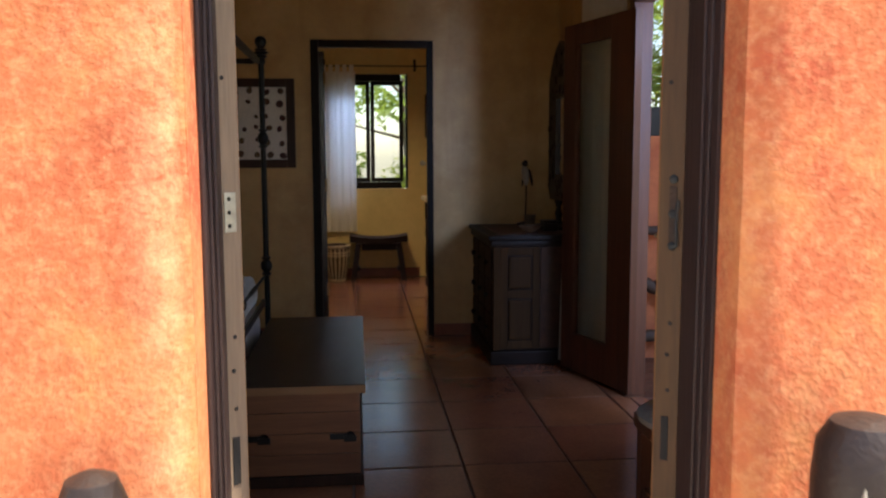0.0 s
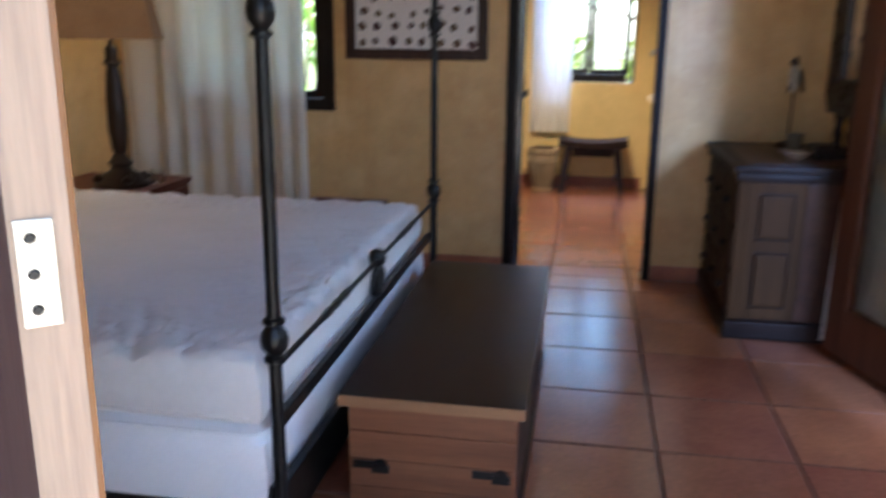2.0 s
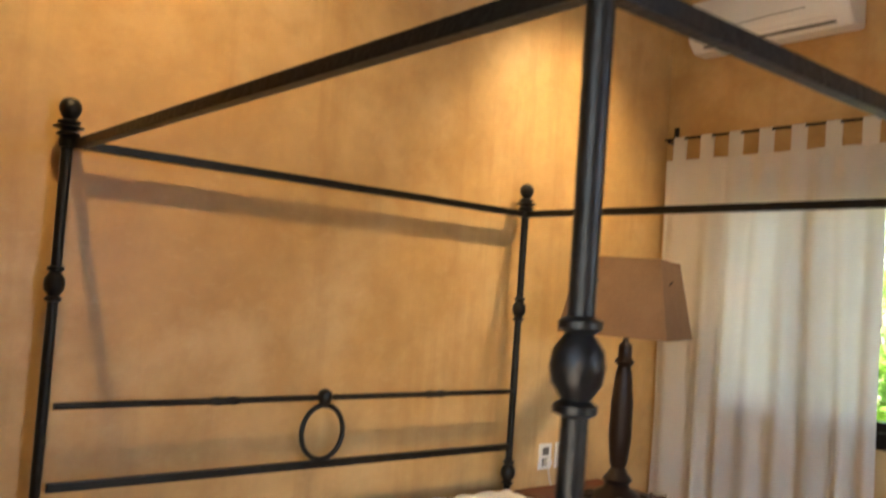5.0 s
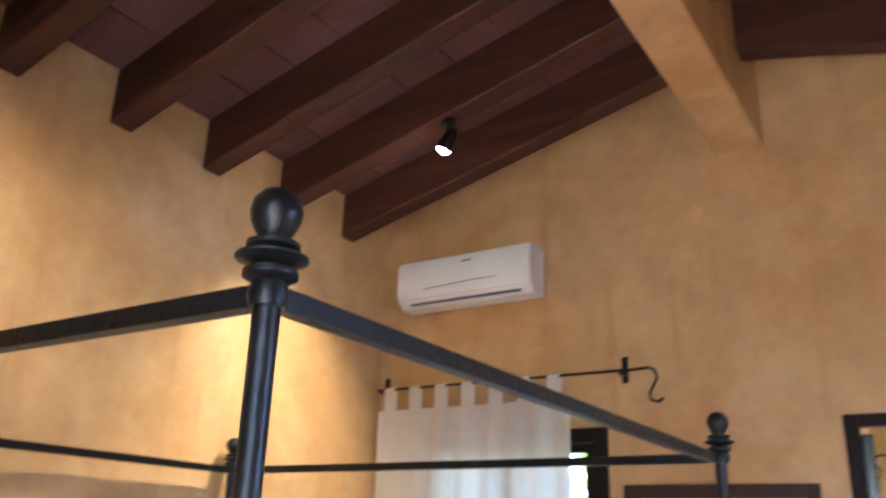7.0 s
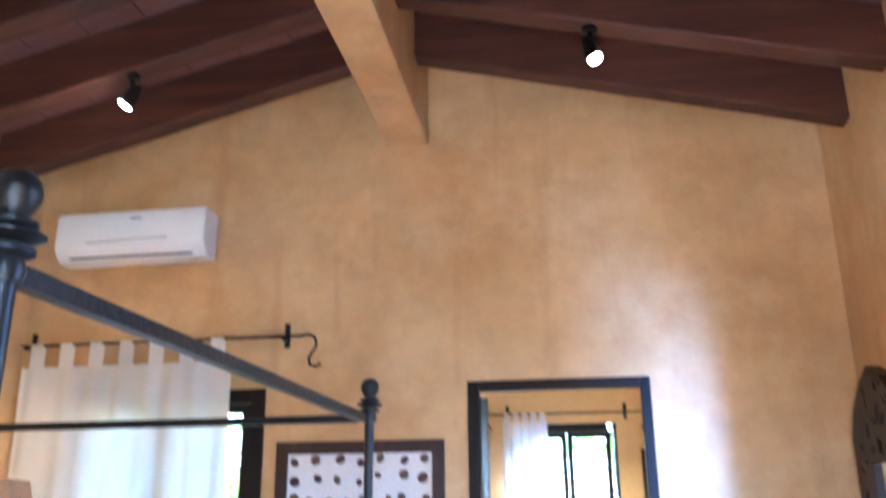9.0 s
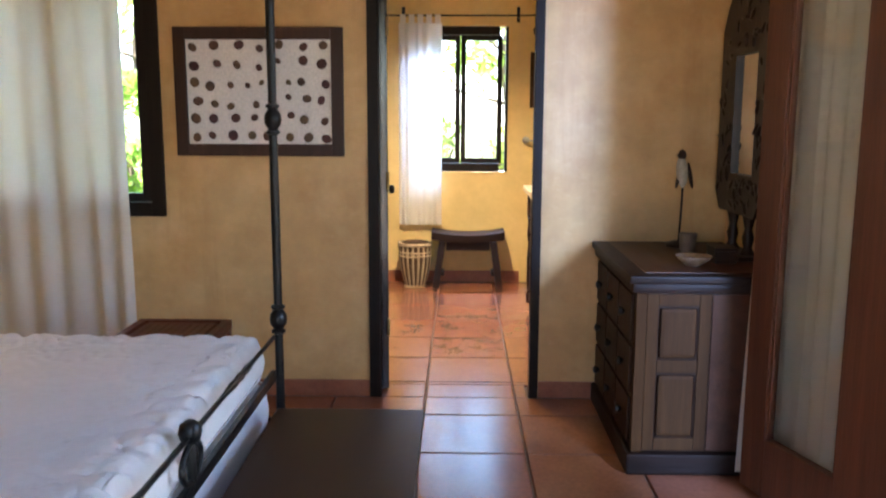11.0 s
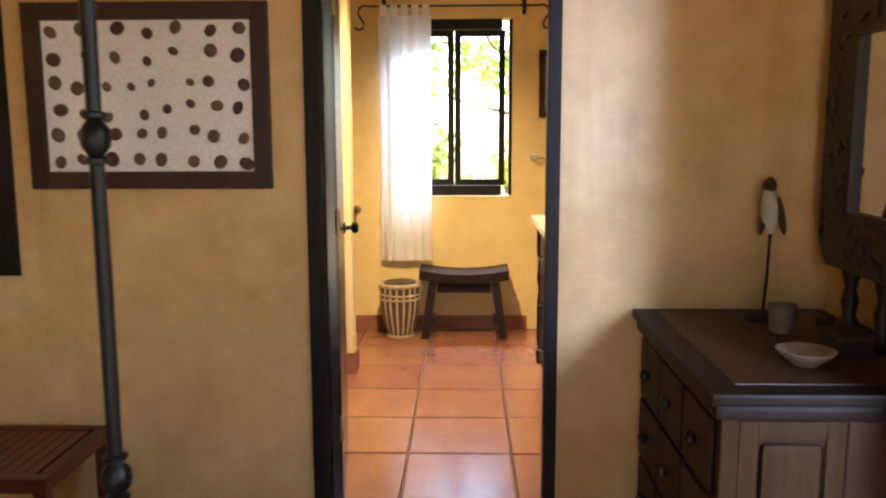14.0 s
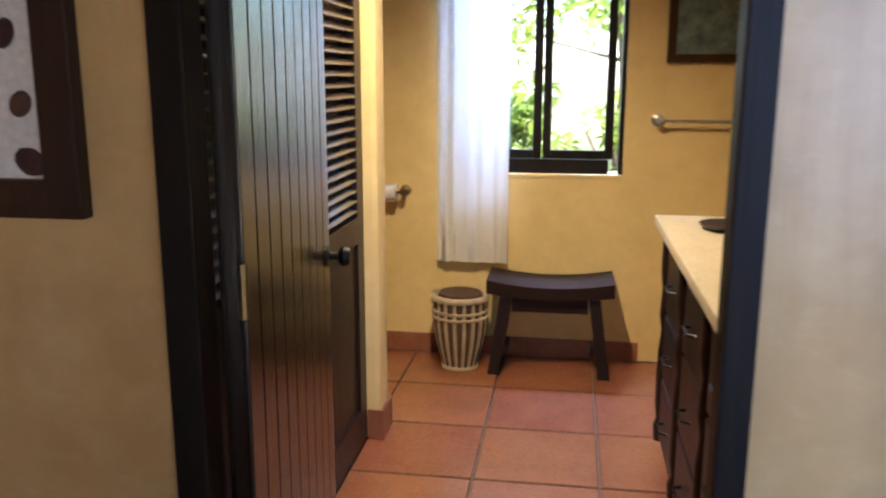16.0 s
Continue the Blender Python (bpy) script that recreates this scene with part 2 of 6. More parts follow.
M_AC = mat("white_plastic", (0.80, 0.78, 0.75), 0.35, col2=(0.76, 0.73, 0.70), scale=3, fine=60, bump=0.01, grain=0.08)
M_FAN = mat("off_white_enamel", (0.50, 0.44, 0.39), 0.4, col2=(0.42, 0.35, 0.30), scale=6, fine=60, bump=0.02, grain=0.2)
M_ACD = mat("grey_plastic", (0.18, 0.17, 0.17), 0.5, bump=0.02)
M_PAPER = mat("cream_paper", (0.80, 0.73, 0.68), 0.7, col2=(0.74, 0.67, 0.62), scale=4, fine=80, bump=0.05)
M_SEED = mat("brown_seed_print", (0.14, 0.052, 0.030), 0.6, col2=(0.05, 0.024, 0.016), scale=30, fine=120, bump=0.2, vary=0.45, hue=0.045)
M_SHADE = mat("brown_lampshade_cloth", (0.34, 0.19, 0.10), 0.9, col2=(0.26, 0.14, 0.07), scale=6, fine=200, bump=0.2, trans=0.15)
M_WICK = mat("pale_wicker", (0.62, 0.48, 0.31), 0.7, col2=(0.44, 0.31, 0.18), scale=20, fine=120, bump=0.3)
M_WICKD = mat("dark_wicker", (0.13, 0.07, 0.035), 0.7, scale=20, fine=120, bump=0.3)
M_ROPE = mat("cotton_rope", (0.68, 0.60, 0.47), 0.9, scale=40, fine=200, bump=0.5)
M_CREAM = mat("cream_stone_top", (0.74, 0.62, 0.44), 0.25, col2=(0.66, 0.52, 0.34), scale=9, fine=70, bump=0.03)
M_CERAM = mat("glazed_ceramic", (0.42, 0.34, 0.26), 0.25, col2=(0.24, 0.13, 0.07), scale=14, fine=40, contrast=0.3, bump=0.03)
M_CUP = mat("pale_turned_wood", (0.26, 0.20, 0.14), 0.6, col2=(0.16, 0.11, 0.07), scale=14, fine=60, bump=0.15)
M_POT = mat("dark_stone_pot", (0.035, 0.037, 0.036), 0.7, scale=12, fine=70, bump=0.5)
M_LEAF = mat("green_leaves", (0.34, 0.44, 0.08), 0.45, col2=(0.18, 0.28, 0.045), scale=1.2, fine=9, bump=0.1, trans=0.6, vary=0.25, hue=0.02)
M_LEAF2 = mat("dark_green_leaves", (0.25, 0.35, 0.06), 0.5, col2=(0.11, 0.18, 0.03), scale=1.5, fine=9, bump=0.1, trans=0.55, vary=0.2, hue=0.02)
M_BARK = mat("bark", (0.16, 0.11, 0.075), 0.85, scale=6, fine=40, bump=0.6, stretch=(4, 4, 0.6))
M_SOIL = mat("garden_lawn", (0.14, 0.18, 0.05), 0.9, col2=(0.10, 0.09, 0.045), scale=0.8, fine=12, bump=0.5)
M_LEATH = mat("dark_leather", (0.045, 0.028, 0.022), 0.4, scale=12, fine=80, bump=0.3)
M_HOLE_SHADE = mat("painted_hole_shade", (0.012, 0.010, 0.010), 0.7, bump=0.05)
M_BIRDW = mat("pale_carved_wood", (0.60, 0.50, 0.38), 0.6, scale=14, fine=80, bump=0.2)
M_PICT = mat("painted_landscape", (0.20, 0.26, 0.22), 0.6, col2=(0.07, 0.10, 0.11), scale=14, fine=40, contrast=0.3, bump=0.1)
M_SEAT = mat("pale_seat_cloth", (0.50, 0.44, 0.36), 0.85, scale=6, fine=90, bump=0.2)
# colour of the unseen bounce ground and the light-blocking wall
M_BOUNCE = mat("pale_bounce_surface", (0.70, 0.64, 0.54), 0.8, col2=(0.60, 0.53, 0.43), scale=3, fine=40, bump=0.3)


def glass_mat():
    m = bpy.data.materials.new("window_glass")
    m.use_nodes = True
    b = m.node_tree.nodes["Principled BSDF"]
    b.inputs["Base Color"].default_value = (0.95, 0.98, 0.96, 1)
    b.inputs["Roughness"].default_value = 0.02
    b.inputs["Transmission Weight"].default_value = 1.0
    b.inputs["IOR"].default_value = 1.45
    return m


def mirror_mat():
    m = bpy.data.materials.new("mirror_glass")
    m.use_nodes = True
    b = m.node_tree.nodes["Principled BSDF"]
    b.inputs["Base Color"].default_value = (0.8, 0.8, 0.78, 1)
    b.inputs["Roughness"].default_value = 0.03
    b.inputs["Metallic"].default_value = 1.0
    return m


def glow_mat(name, col, strength):
    m = bpy.data.materials.new(name)
    m.use_nodes = True
    b = m.node_tree.nodes["Principled BSDF"]
    b.inputs["Base Color"].default_value = (*col, 1)
    b.inputs["Emission Color"].default_value = (*col, 1)
    b.inputs["Emission Strength"].default_value = strength
    return m


M_GLASS, M_MIRROR = glass_mat(), mirror_mat()
M_BULB = glow_mat("lit_bulb", (1.0, 0.86, 0.62), 12.0)


# ---- mesh helpers ----
def box(bm, x0, x1, y0, y1, z0, z1, bev=0.0, m=None):
    r = bmesh.ops.create_cube(bm, size=1.0, matrix=Matrix.Translation(((x0 + x1) / 2, (y0 + y1) / 2, (z0 + z1) / 2)) @ Matrix.Diagonal((x1 - x0, y1 - y0, z1 - z0, 1)))
    vs = r["verts"]
    if bev:
        es = list({e for v in vs for e in v.link_edges})
        out = bmesh.ops.bevel(bm, geom=es, offset=bev, segments=2, affect="EDGES", profile=0.7)
        vs = list({v for f in out["faces"] for v in f.verts} | {v for v in vs if v.is_valid})
    if m is not None:
        bmesh.ops.transform(bm, matrix=m, verts=vs)
    return bm


def lathe(bm, prof, at=(0, 0, 0), seg=16, m=None, cap=True):
    rings = []
    for r, z in prof:
        rings.append([bm.verts.new((at[0] + r * math.cos(2 * math.pi * k / seg), at[1] + r * math.sin(2 * math.pi * k / seg), at[2] + z)) for k in range(seg)])
    for a, b in zip(rings, rings[1:]):
        for k in range(seg):
            bm.faces.new((a[k], a[(k + 1) % seg], b[(k + 1) % seg], b[k]))
    if cap:
        bm.faces.new(rings[0][::-1])
        bm.faces.new(rings[-1])
    if m is not None:
        bmesh.ops.transform(bm, matrix=m, verts=[v for ring in rings for v in ring])
    return bm


def tube(bm, pts, r, seg=10, radii=None):
    pts = [Vector(p) for p in pts]
    rings = []
    for i, p in enumerate(pts):
        d = (pts[min(i + 1, len(pts) - 1)] - pts[max(i - 1, 0)]).normalized()
        u = d.cross(Vector((0.31, 0.17, 0.93)))
        if u.length < 0.05:
            u = d.cross(Vector((1, 0, 0)))
        u.normalize()
        w = d.cross(u)
        rr = radii[i] if radii else r
        rings.append([bm.verts.new(p + rr * (math.cos(2 * math.pi * k / seg) * u + math.sin(2 * math.pi * k / seg) * w)) for k in range(seg)])
    for a, b in zip(rings, rings[1:]):
        for k in range(seg):
            bm.faces.new((a[k], a[(k + 1) % seg], b[(k + 1) % seg], b[k]))
    bm.faces.new(rings[0][::-1])
    bm.faces.new(rings[-1])
    return bm


def part(name, bm, material, parent=None, label="", smooth=False):
    bmesh.ops.recalc_face_normals(bm, faces=bm.faces)
    me = bpy.data.meshes.new(name)
    bm.to_mesh(me)
    bm.free()
    me.materials.append(material)
    if smooth:
        me.shade_smooth()
        me.set_sharp_from_angle(angle=0.7)
    ob = new(name, me)
    if parent is not None:
        ob.parent = parent
    if label:
        ob["label"] = label
    return ob


def B(*boxes, bev=0.0):
    bm = bmesh.new()
    for b in boxes:
        box(bm, *b, bev=bev)
    return bm


def thing(name, label, category, group="", kind=""):
    return tagged(new(name), label, category, group, kind)


def T(m):
    return Matrix.Translation(m)


# ---- setting ----
XL, XR, YN, YF = -1.66, 2.45, 1.62, 5.80
YO = 1.48
YE = 1.375                     # outside plaster face
RX = 0.40                      # ridge line
TOPZ = 3.91                    # ceiling underside at the ridge
SLOPE = 0.255


def ceil_z(x):
    return TOPZ - SLOPE * abs(x - RX)


def wall_along_x(name, y0, y1, x0, x1, z1, holes, material, label):
    """A wall in the xz plane with rectangular holes (xa, xb, za, zb)."""
    bm = bmesh.new()
    xs = sorted({x0, x1, *[h[0] for h in holes], *[h[1] for h in holes]})
    for a, b in zip(xs, xs[1:]):
        cuts = sorted((h[2], h[3]) for h in holes if h[0] < (a + b) / 2 < h[1])
        z = 0.0
        for lo, hi in cuts:
            if lo > z:
                box(bm, a, b, y0, y1, z, lo)
            z = hi
        if z < z1:
            box(bm, a, b, y0, y1, z, z1)
    return tagged(part(name, bm, material), label, "wall", kind="structure")


def gable(bm, y0, y1, x0, x1, z0):
    """The triangle of wall under the two roof slopes."""
    xs = [x0, RX, x1]
    lo = [[bm.verts.new((x, y, z0)) for x in xs] for y in (y0, y1)]
    hi = [[bm.verts.new((x, y, ceil_z(x) + 0.03)) for x in xs] for y in (y0, y1)]
    for i in (0, 1):
        bm.faces.new((lo[0][i], lo[0][i + 1], hi[0][i + 1], hi[0][i]))
        bm.faces.new((lo[1][i], lo[1][i + 1], hi[1][i + 1], hi[1][i]))
        bm.faces.new((hi[0][i], hi[0][i + 1], hi[1][i + 1], hi[1][i]))
        bm.faces.new((lo[0][i], lo[0][i + 1], lo[1][i + 1], lo[1][i]))
    for i in (0, 2):
        bm.faces.new((lo[0][i], hi[0][i], hi[1][i], lo[1][i]))


# far wall with bathroom doorway and window
WIN1 = (-1.35, -0.315, 0.918, 2.098)
DOOR = (0.690, 1.542, 0.0, 2.10)
w = wall_along_x("wall_north", YF, YF + 0.16, XL - 0.2, XR + 0.2, 2.9, [WIN1, (0.63, DOOR[1], 0.0, DOOR[3])], M_WALL, "mottled ochre plaster wall with a doorway and a window")
bm = bmesh.new()
gable(bm, YF, YF + 0.16, XL, XR, 2.9)
tagged(part("wall_north_gable", bm, M_WALL), "mottled ochre plaster gable above the doorway", "wall", kind="structure")
tagged(part("wall_north_nib", B((0.63, DOOR[0], YF, YF + 0.045, 0, DOOR[3])), M_WALL), "narrow plaster nib beside the bathroom doorway", "wall", kind="structure")
# entry wall
ENT = (0.71, 1.725, 0.0, 2.25)
wall_along_x("wall_south", YO + 0.04, YN, XL - 0.2, XR + 0.2, 2.9, [ENT], M_WALL, "ochre plaster wall round the entrance")
bm = bmesh.new()
gable(bm, YO + 0.04, YN, XL, XR, 2.9)
tagged(part("wall_south_gable", bm, M_WALL), "ochre plaster gable above the entrance", "wall", kind="structure")


def ext_wall():
    bm = bmesh.new()
    for x0, x1, z0, z1 in ((-3.0, ENT[0], -0.1, 3.2), (ENT[1], 2.6, -0.1, 3.2), (ENT[0], ENT[1], ENT[3], 3.2)):
        nx, nz = max(2, int((x1 - x0) / 0.04)), max(2, int((z1 - z0) / 0.04))
        g = [[None] * (nz + 1) for _ in range(nx + 1)]
        for i in range(nx + 1):
            for k in range(nz + 1):
                x, z = x0 + (x1 - x0) * i / nx, z0 + (z1 - z0) * k / nz
                e = min(abs(x - ENT[0]), abs(x - ENT[1])) if z < ENT[3] else 1
                d = noise.noise((x * 5, z * 5, 1.0)) * 0.006 + noise.noise((x * 16, z * 16, 4.0)) * 0.003
                round_ = 0.03 * max(0.0, 1 - e / 0.045) ** 2
                g[i][k] = bm.verts.new((x, YE + d + round_, z))
        for i in range(nx):
            for k in range(nz):
                bm.faces.new((g[i][k], g[i + 1][k], g[i + 1][k + 1], g[i][k + 1]))
        # the reveals and back
        box(bm, x0, x1, YE + 0.03, YO + 0.04, z0, z1)
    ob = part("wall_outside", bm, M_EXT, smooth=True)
    return tagged(ob, "rough sunlit orange plaster outside wall", "wall", kind="structure")


ext_wall()
# left wall and right wall
tagged(part("wall_west", B((XL - 0.2, XL, YN, YF, 0, 3.45)), M_WALL), "mottled ochre plaster wall behind the bed", "wall", kind="structure")
BAL = (3.40, 4.14, 2.10)
tagged(part("wall_east", B((XR, XR + 0.08, YN, BAL[0], 0, 3.45), (XR, XR + 0.08, BAL[1], YF, 0, 3.45), (XR, XR + 0.08, BAL[0], BAL[1], BAL[2], 3.45)), M_WALL),
       "ochre plaster wall with the balcony doorway", "wall", kind="structure")


# ceiling of clay bricks
def ceiling():
    bm = bmesh.new()
    for side in (-1, 1):
        x_end = XL if side < 0 else XR
        n = 8
        for i in range(n):
            xa, xb = RX + (x_end - RX) * i / n, RX + (x_end - RX) * (i + 1) / n
            y, k = YN, 0
            while y < YF:
                yb = min(y + 0.49, YF)
                g = 0.004
                lo, hi = sorted((xa, xb))
                v = []
                dz = random.uniform(-0.003, 0.003)
                for xx, yy in ((lo + g, y + g), (hi - g, y + g), (hi - g, yb - g), (lo + g, yb - g)):
                    v.append((xx, yy, ceil_z(xx) + dz))
                bot = [bm.verts.new(p) for p in v]
                top = [bm.verts.new((p[0], p[1], p[2] + 0.03)) for p in v]
                bm.faces.new(bot[::-1])
                for a in range(4):
                    bm.faces.new((bot[a], bot[(a + 1) % 4], top[(a + 1) % 4], top[a]))
                y, k = yb, k + 1
        # the slab above, its unseen eaves lengthened to shade balcony and entrance
        x0, x1 = sorted((RX, x_end + (1.9 if side > 0 else -0.25)))
        v = [bm.verts.new((x, y, ceil_z(x) + h)) for h in (0.022, 0.15) for x, y in ((x0, YO - 0.27), (x1, YO - 0.27), (x1, YF + 0.3), (x0, YF + 0.3))]
        for f in ((0, 1, 2, 3), (4, 5, 6, 7), (0, 1, 5, 4), (1, 2, 6, 5), (2, 3, 7, 6), (3, 0, 4, 7)):
            bm.faces.new([v[i] for i in f])
    return tagged(part("ceiling", bm, M_CTILE), "sloping ceiling of reddish clay bricks", "ceiling", kind="structure")


ceiling()


def rafter(y, side):
    bm = bmesh.new()
    x_end = XL if side < 0 else XR
    x0 = RX + side * 0.09
    wdt, dep = 0.11, 0.245
    nseg = 6
    rings = []
    for i in range(nseg + 1):
        x = x0 + (x_end - x0) * i / nseg
        z = ceil_z(x)
        j = random.uniform(-0.004, 0.004)
        c = 0.008
        rings.append([bm.verts.new((x, y + a + j, z + b)) for a, b in ((0, 0.0), (0, -dep + c), (c, -dep), (wdt - c, -dep), (wdt, -dep + c), (wdt, 0.0))])
    for a, b in zip(rings, rings[1:]):
        for k in range(6):
            bm.faces.new((a[k], a[(k + 1) % 6], b[(k + 1) % 6], b[k]))
    bm.faces.new(rings[0])
    bm.faces.new(rings[-1])
    return tagged(part("rafter", bm, M_RAFT), "reddish brown stained timber rafter under the ceiling", "rafter", "ceiling rafters", "structure")


for k in range(8):
    for side in (-1, 1):
        rafter(5.37 - 0.5 * k, side)
bm = B((0.292, 0.508, YN, YF, 3.355, 3.94), bev=0.012)
tagged(part("ridge_beam", bm, M_WALL), "ochre plastered ridge beam along the ceiling", "beam", kind="structure")

# floors: bed and grout; tiles come at the end of the file
tagged(part("floor", B((XL - 0.1, XR + 0.1, YO, YF + 0.1, -0.15, -0.012), (-0.3, 2.5, YF + 0.1, 8.9, -0.15, -0.012)), M_GROUT), "terracotta tiled floor with sandy joints", "floor", kind="structure")
# skirting
sk = B((XL, DOOR[0] - 0.003, YF - 0.012, YF - 0.001, 0, 0.085), (DOOR[1] + 0.003, XR - 0.014, YF - 0.012, YF - 0.001, 0, 0.085), (XR - 0.012, XR - 0.001, BAL[1] + 0.08, YF - 0.014, 0, 0.085),
       (XR - 0.012, XR - 0.001, YN, BAL[0] - 0.08, 0, 0.085), (XL + 0.001, XL + 0.012, YN, YF - 0.014, 0, 0.085), bev=0.003)
tagged(part("baseboard", sk, M_SKIRT), "low terracotta tile skirting along the walls", "baseboard", kind="structure")

# ---- bathroom shell ----
BX0, BX1, BY = -0.12, 2.30, 8.80
BWIN = (0.66, 1.545, 0.955, 2.165)
wall_along_x("wall_bath_north", BY, BY + 0.18, BX0 - 0.2, BX1 + 0.2, 2.9, [BWIN], M_BATH, "bright yellow plaster bathroom wall with a window")
tagged(part("wall_bath_east", B((BX1, BX1 + 0.15, YF + 0.16, BY, 0, 2.9)), M_BATH), "bright yellow plaster bathroom wall", "wall", kind="structure")
tagged(part("wall_bath_west", B((BX0 - 0.15, BX0, YF + 0.16, BY, 0, 2.9)), M_BATH), "bright yellow plaster bathroom wall", "wall", kind="structure")
tagged(part("wall_partition", B((0.30, 0.475, 5.98, 7.69, 0, 2.9), (0.30, 0.572, 7.691, 7.83, 0, 2.9), bev=0.025), M_BATH), "rounded yellow plaster partition beside the closet door", "wall", kind="structure")
tagged(part("wall_bath_inner", B((BX0, DOOR[0] - 0.08, YF + 0.161, YF + 0.18, 0, 2.9), (DOOR[1] + 0.08, BX1, YF + 0.161, YF + 0.18, 0, 2.9), (DOOR[0] - 0.08, DOOR[1] + 0.08, YF + 0.161, YF + 0.18, 2.18, 2.9)), M_BATH),
       "yellow plaster face round the doorway", "wall", kind="structure")
tagged(part("ceiling_bath", B((BX0 - 0.2, BX1 + 0.2, YF + 0.16, BY + 0.2, 2.6, 2.75)), M_BATH), "plain yellow plaster bathroom ceiling", "ceiling", kind="structure")
sk = B((BX0, 1.66, BY - 0.012, BY - 0.001, 0, 0.1), (0.573, 0.584, 7.679, 7.831, 0, 0.125), (0.52, 0.5725, 7.679, 7.690, 0, 0.125), (0.32, 0.584, 7.832, 7.843, 0, 0.125), bev=0.003)
tagged(part("baseboard_bath", sk, M_SKIRT), "terracotta tile skirting in the bathroom", "baseboard", kind="structure")


# ---- windows and doors ----
def window(name, hole, y, depth, mull, label, slit=0.0):
    """A casement in a hole of a wall along x. mull: x places of the upright between panes; slit: the last sash stands that far ajar."""
    xa, xb, za, zb = hole
    w = tagged(new(name), label, "window", kind="structure")
    f = 0.07
    part("window_frame", B((xa, xa + f, y, y + depth, za, zb), (xb - (0.022 if slit else f), xb, y, y + depth, za, zb), (xa + f, xb - f, y, y + depth, za, za + f), (xa + f, xb - f, y, y + depth, zb - f, zb), bev=0.004), M_FRAME, w)
    xs = [xa + f] + mull + [xb - f]
    for a, b in zip(xs, xs[1:]):
        s = 0.045
        g = 0.003
        if slit and b == xs[-1]:
            b = xb - 0.022 - slit
        sash = part("sash", B((a + g, a + s, y + 0.012, y + 0.05, za + f + g, zb - f - g), (b - s, b - g, y + 0.012, y + 0.05, za + f + g, zb - f - g), (a + s, b - s, y + 0.012, y + 0.05, za + f + g, za + f + s), (a + s, b - s, y + 0.012, y + 0.05, zb - f - s, zb - f - g), bev=0.003), M_FRAME, w)
        p = part("pane", B((a + s - 0.004, b - s + 0.004, y + 0.028, y + 0.032, za + f + s - 0.004, zb - f - s + 0.004)), M_GLASS, sash)
        p.visible_shadow = False
    return w


window("window_1", WIN1, YF - 0.012, 0.10, [-0.84], "dark stained wooden casement window partly behind a curtain")
window("window_2", BWIN, BY + 0.03, 0.10, [1.145], "dark stained wooden bathroom window with one casement ajar", 0.024)
tagged(part("window_ledge", B((BWIN[0], BWIN[1], BY - 0.006, BY + 0.03, BWIN[2] - 0.02, BWIN[2] - 0.001), bev=0.004), M_BATH), "rounded yellow plaster window sill", "window sill", kind="structure")


def door_frame():
    w = thing("door_frame", "dark stained wooden frame of the bathroom doorway", "door frame", kind="structure")
    x0, x1, z1 = DOOR[0], DOOR[1], DOOR[3]
    y0, y1 = YF - 0.02, YF + 0.036
    part("jamb", B((x0, x0 + 0.0545, y0, YF + 0.045, 0, z1), bev=0.005), M_FRAME, w)
    part("jamb", B((x1 - 0.045, x1, y0, y1, 0, z1), bev=0.005), M_FRAME, w)
    part("head", B((x0 + 0.0555, x1 - 0.046, y0, y1, z1 - 0.05, z1), bev=0.005), M_DARKX, w)
    return w


door_frame()


def knob(parent, p, axis, r=0.027):
    """A round door knob on a rose; axis: the way that it sticks out."""
    m = T(p) @ Vector(axis).to_track_quat("Z", "Y").to_matrix().to_4x4()
    bm = lathe(bmesh.new(), [(0.026, 0), (0.026, 0.006), (0.010, 0.010), (0.010, 0.03), (r * 0.8, 0.036), (r, 0.046), (r * 0.8, 0.06), (0.008, 0.064)], m=m)
    return part("door_knob", bm, M_IRON, parent, "dark round door knob", smooth=True)


def plank_door(name, hinge, ang, width, height, label):
    """A leaf of upright boards, hinged at x=y=0, running along +x before it turns."""
    d = thing(name, label, "door", kind="structure")
    n = 9
    part("board_core", B((0.002, width - 0.002, 0.004, 0.034, 0.015, height)), M_GLOSSY, d)
    for i in range(n):
        a, b = width * i / n, width * (i + 1) / n
        part("board", B((a + 0.002, b - 0.002, -0.002, 0.012, 0.014, height - 0.001), bev=0.0035), M_GLOSSY, d)
        part("board", B((a + 0.002, b - 0.002, 0.026, 0.040, 0.014, height - 0.001), bev=0.0035), M_GLOSSY, d)
    knob(d, (width - 0.06, 0.041, 0.99), (0, 1, 0))
    knob(d, (width - 0.06, -0.003, 0.99), (0, -1, 0))
    part("latch_plate", B((width - 0.001, width + 0.002, 0.008, 0.030, 0.92, 1.06)), M_BRASS, d)
    for z in (0.3, 1.05, 1.8):
        part("hinge", lathe(bmesh.new(), [(0.008, 0), (0.008, 0.09)], at=(-0.006, 0.0, z), seg=8), M_BRASS, d)
    d.matrix_basis = pose(*hinge, 0, 0, ang)
    return d


plank_door("door_1", (0.779, YF + 0.072, 0), 97.0, 0.80, 2.03, "dark stained plank door standing open into the bathroom")


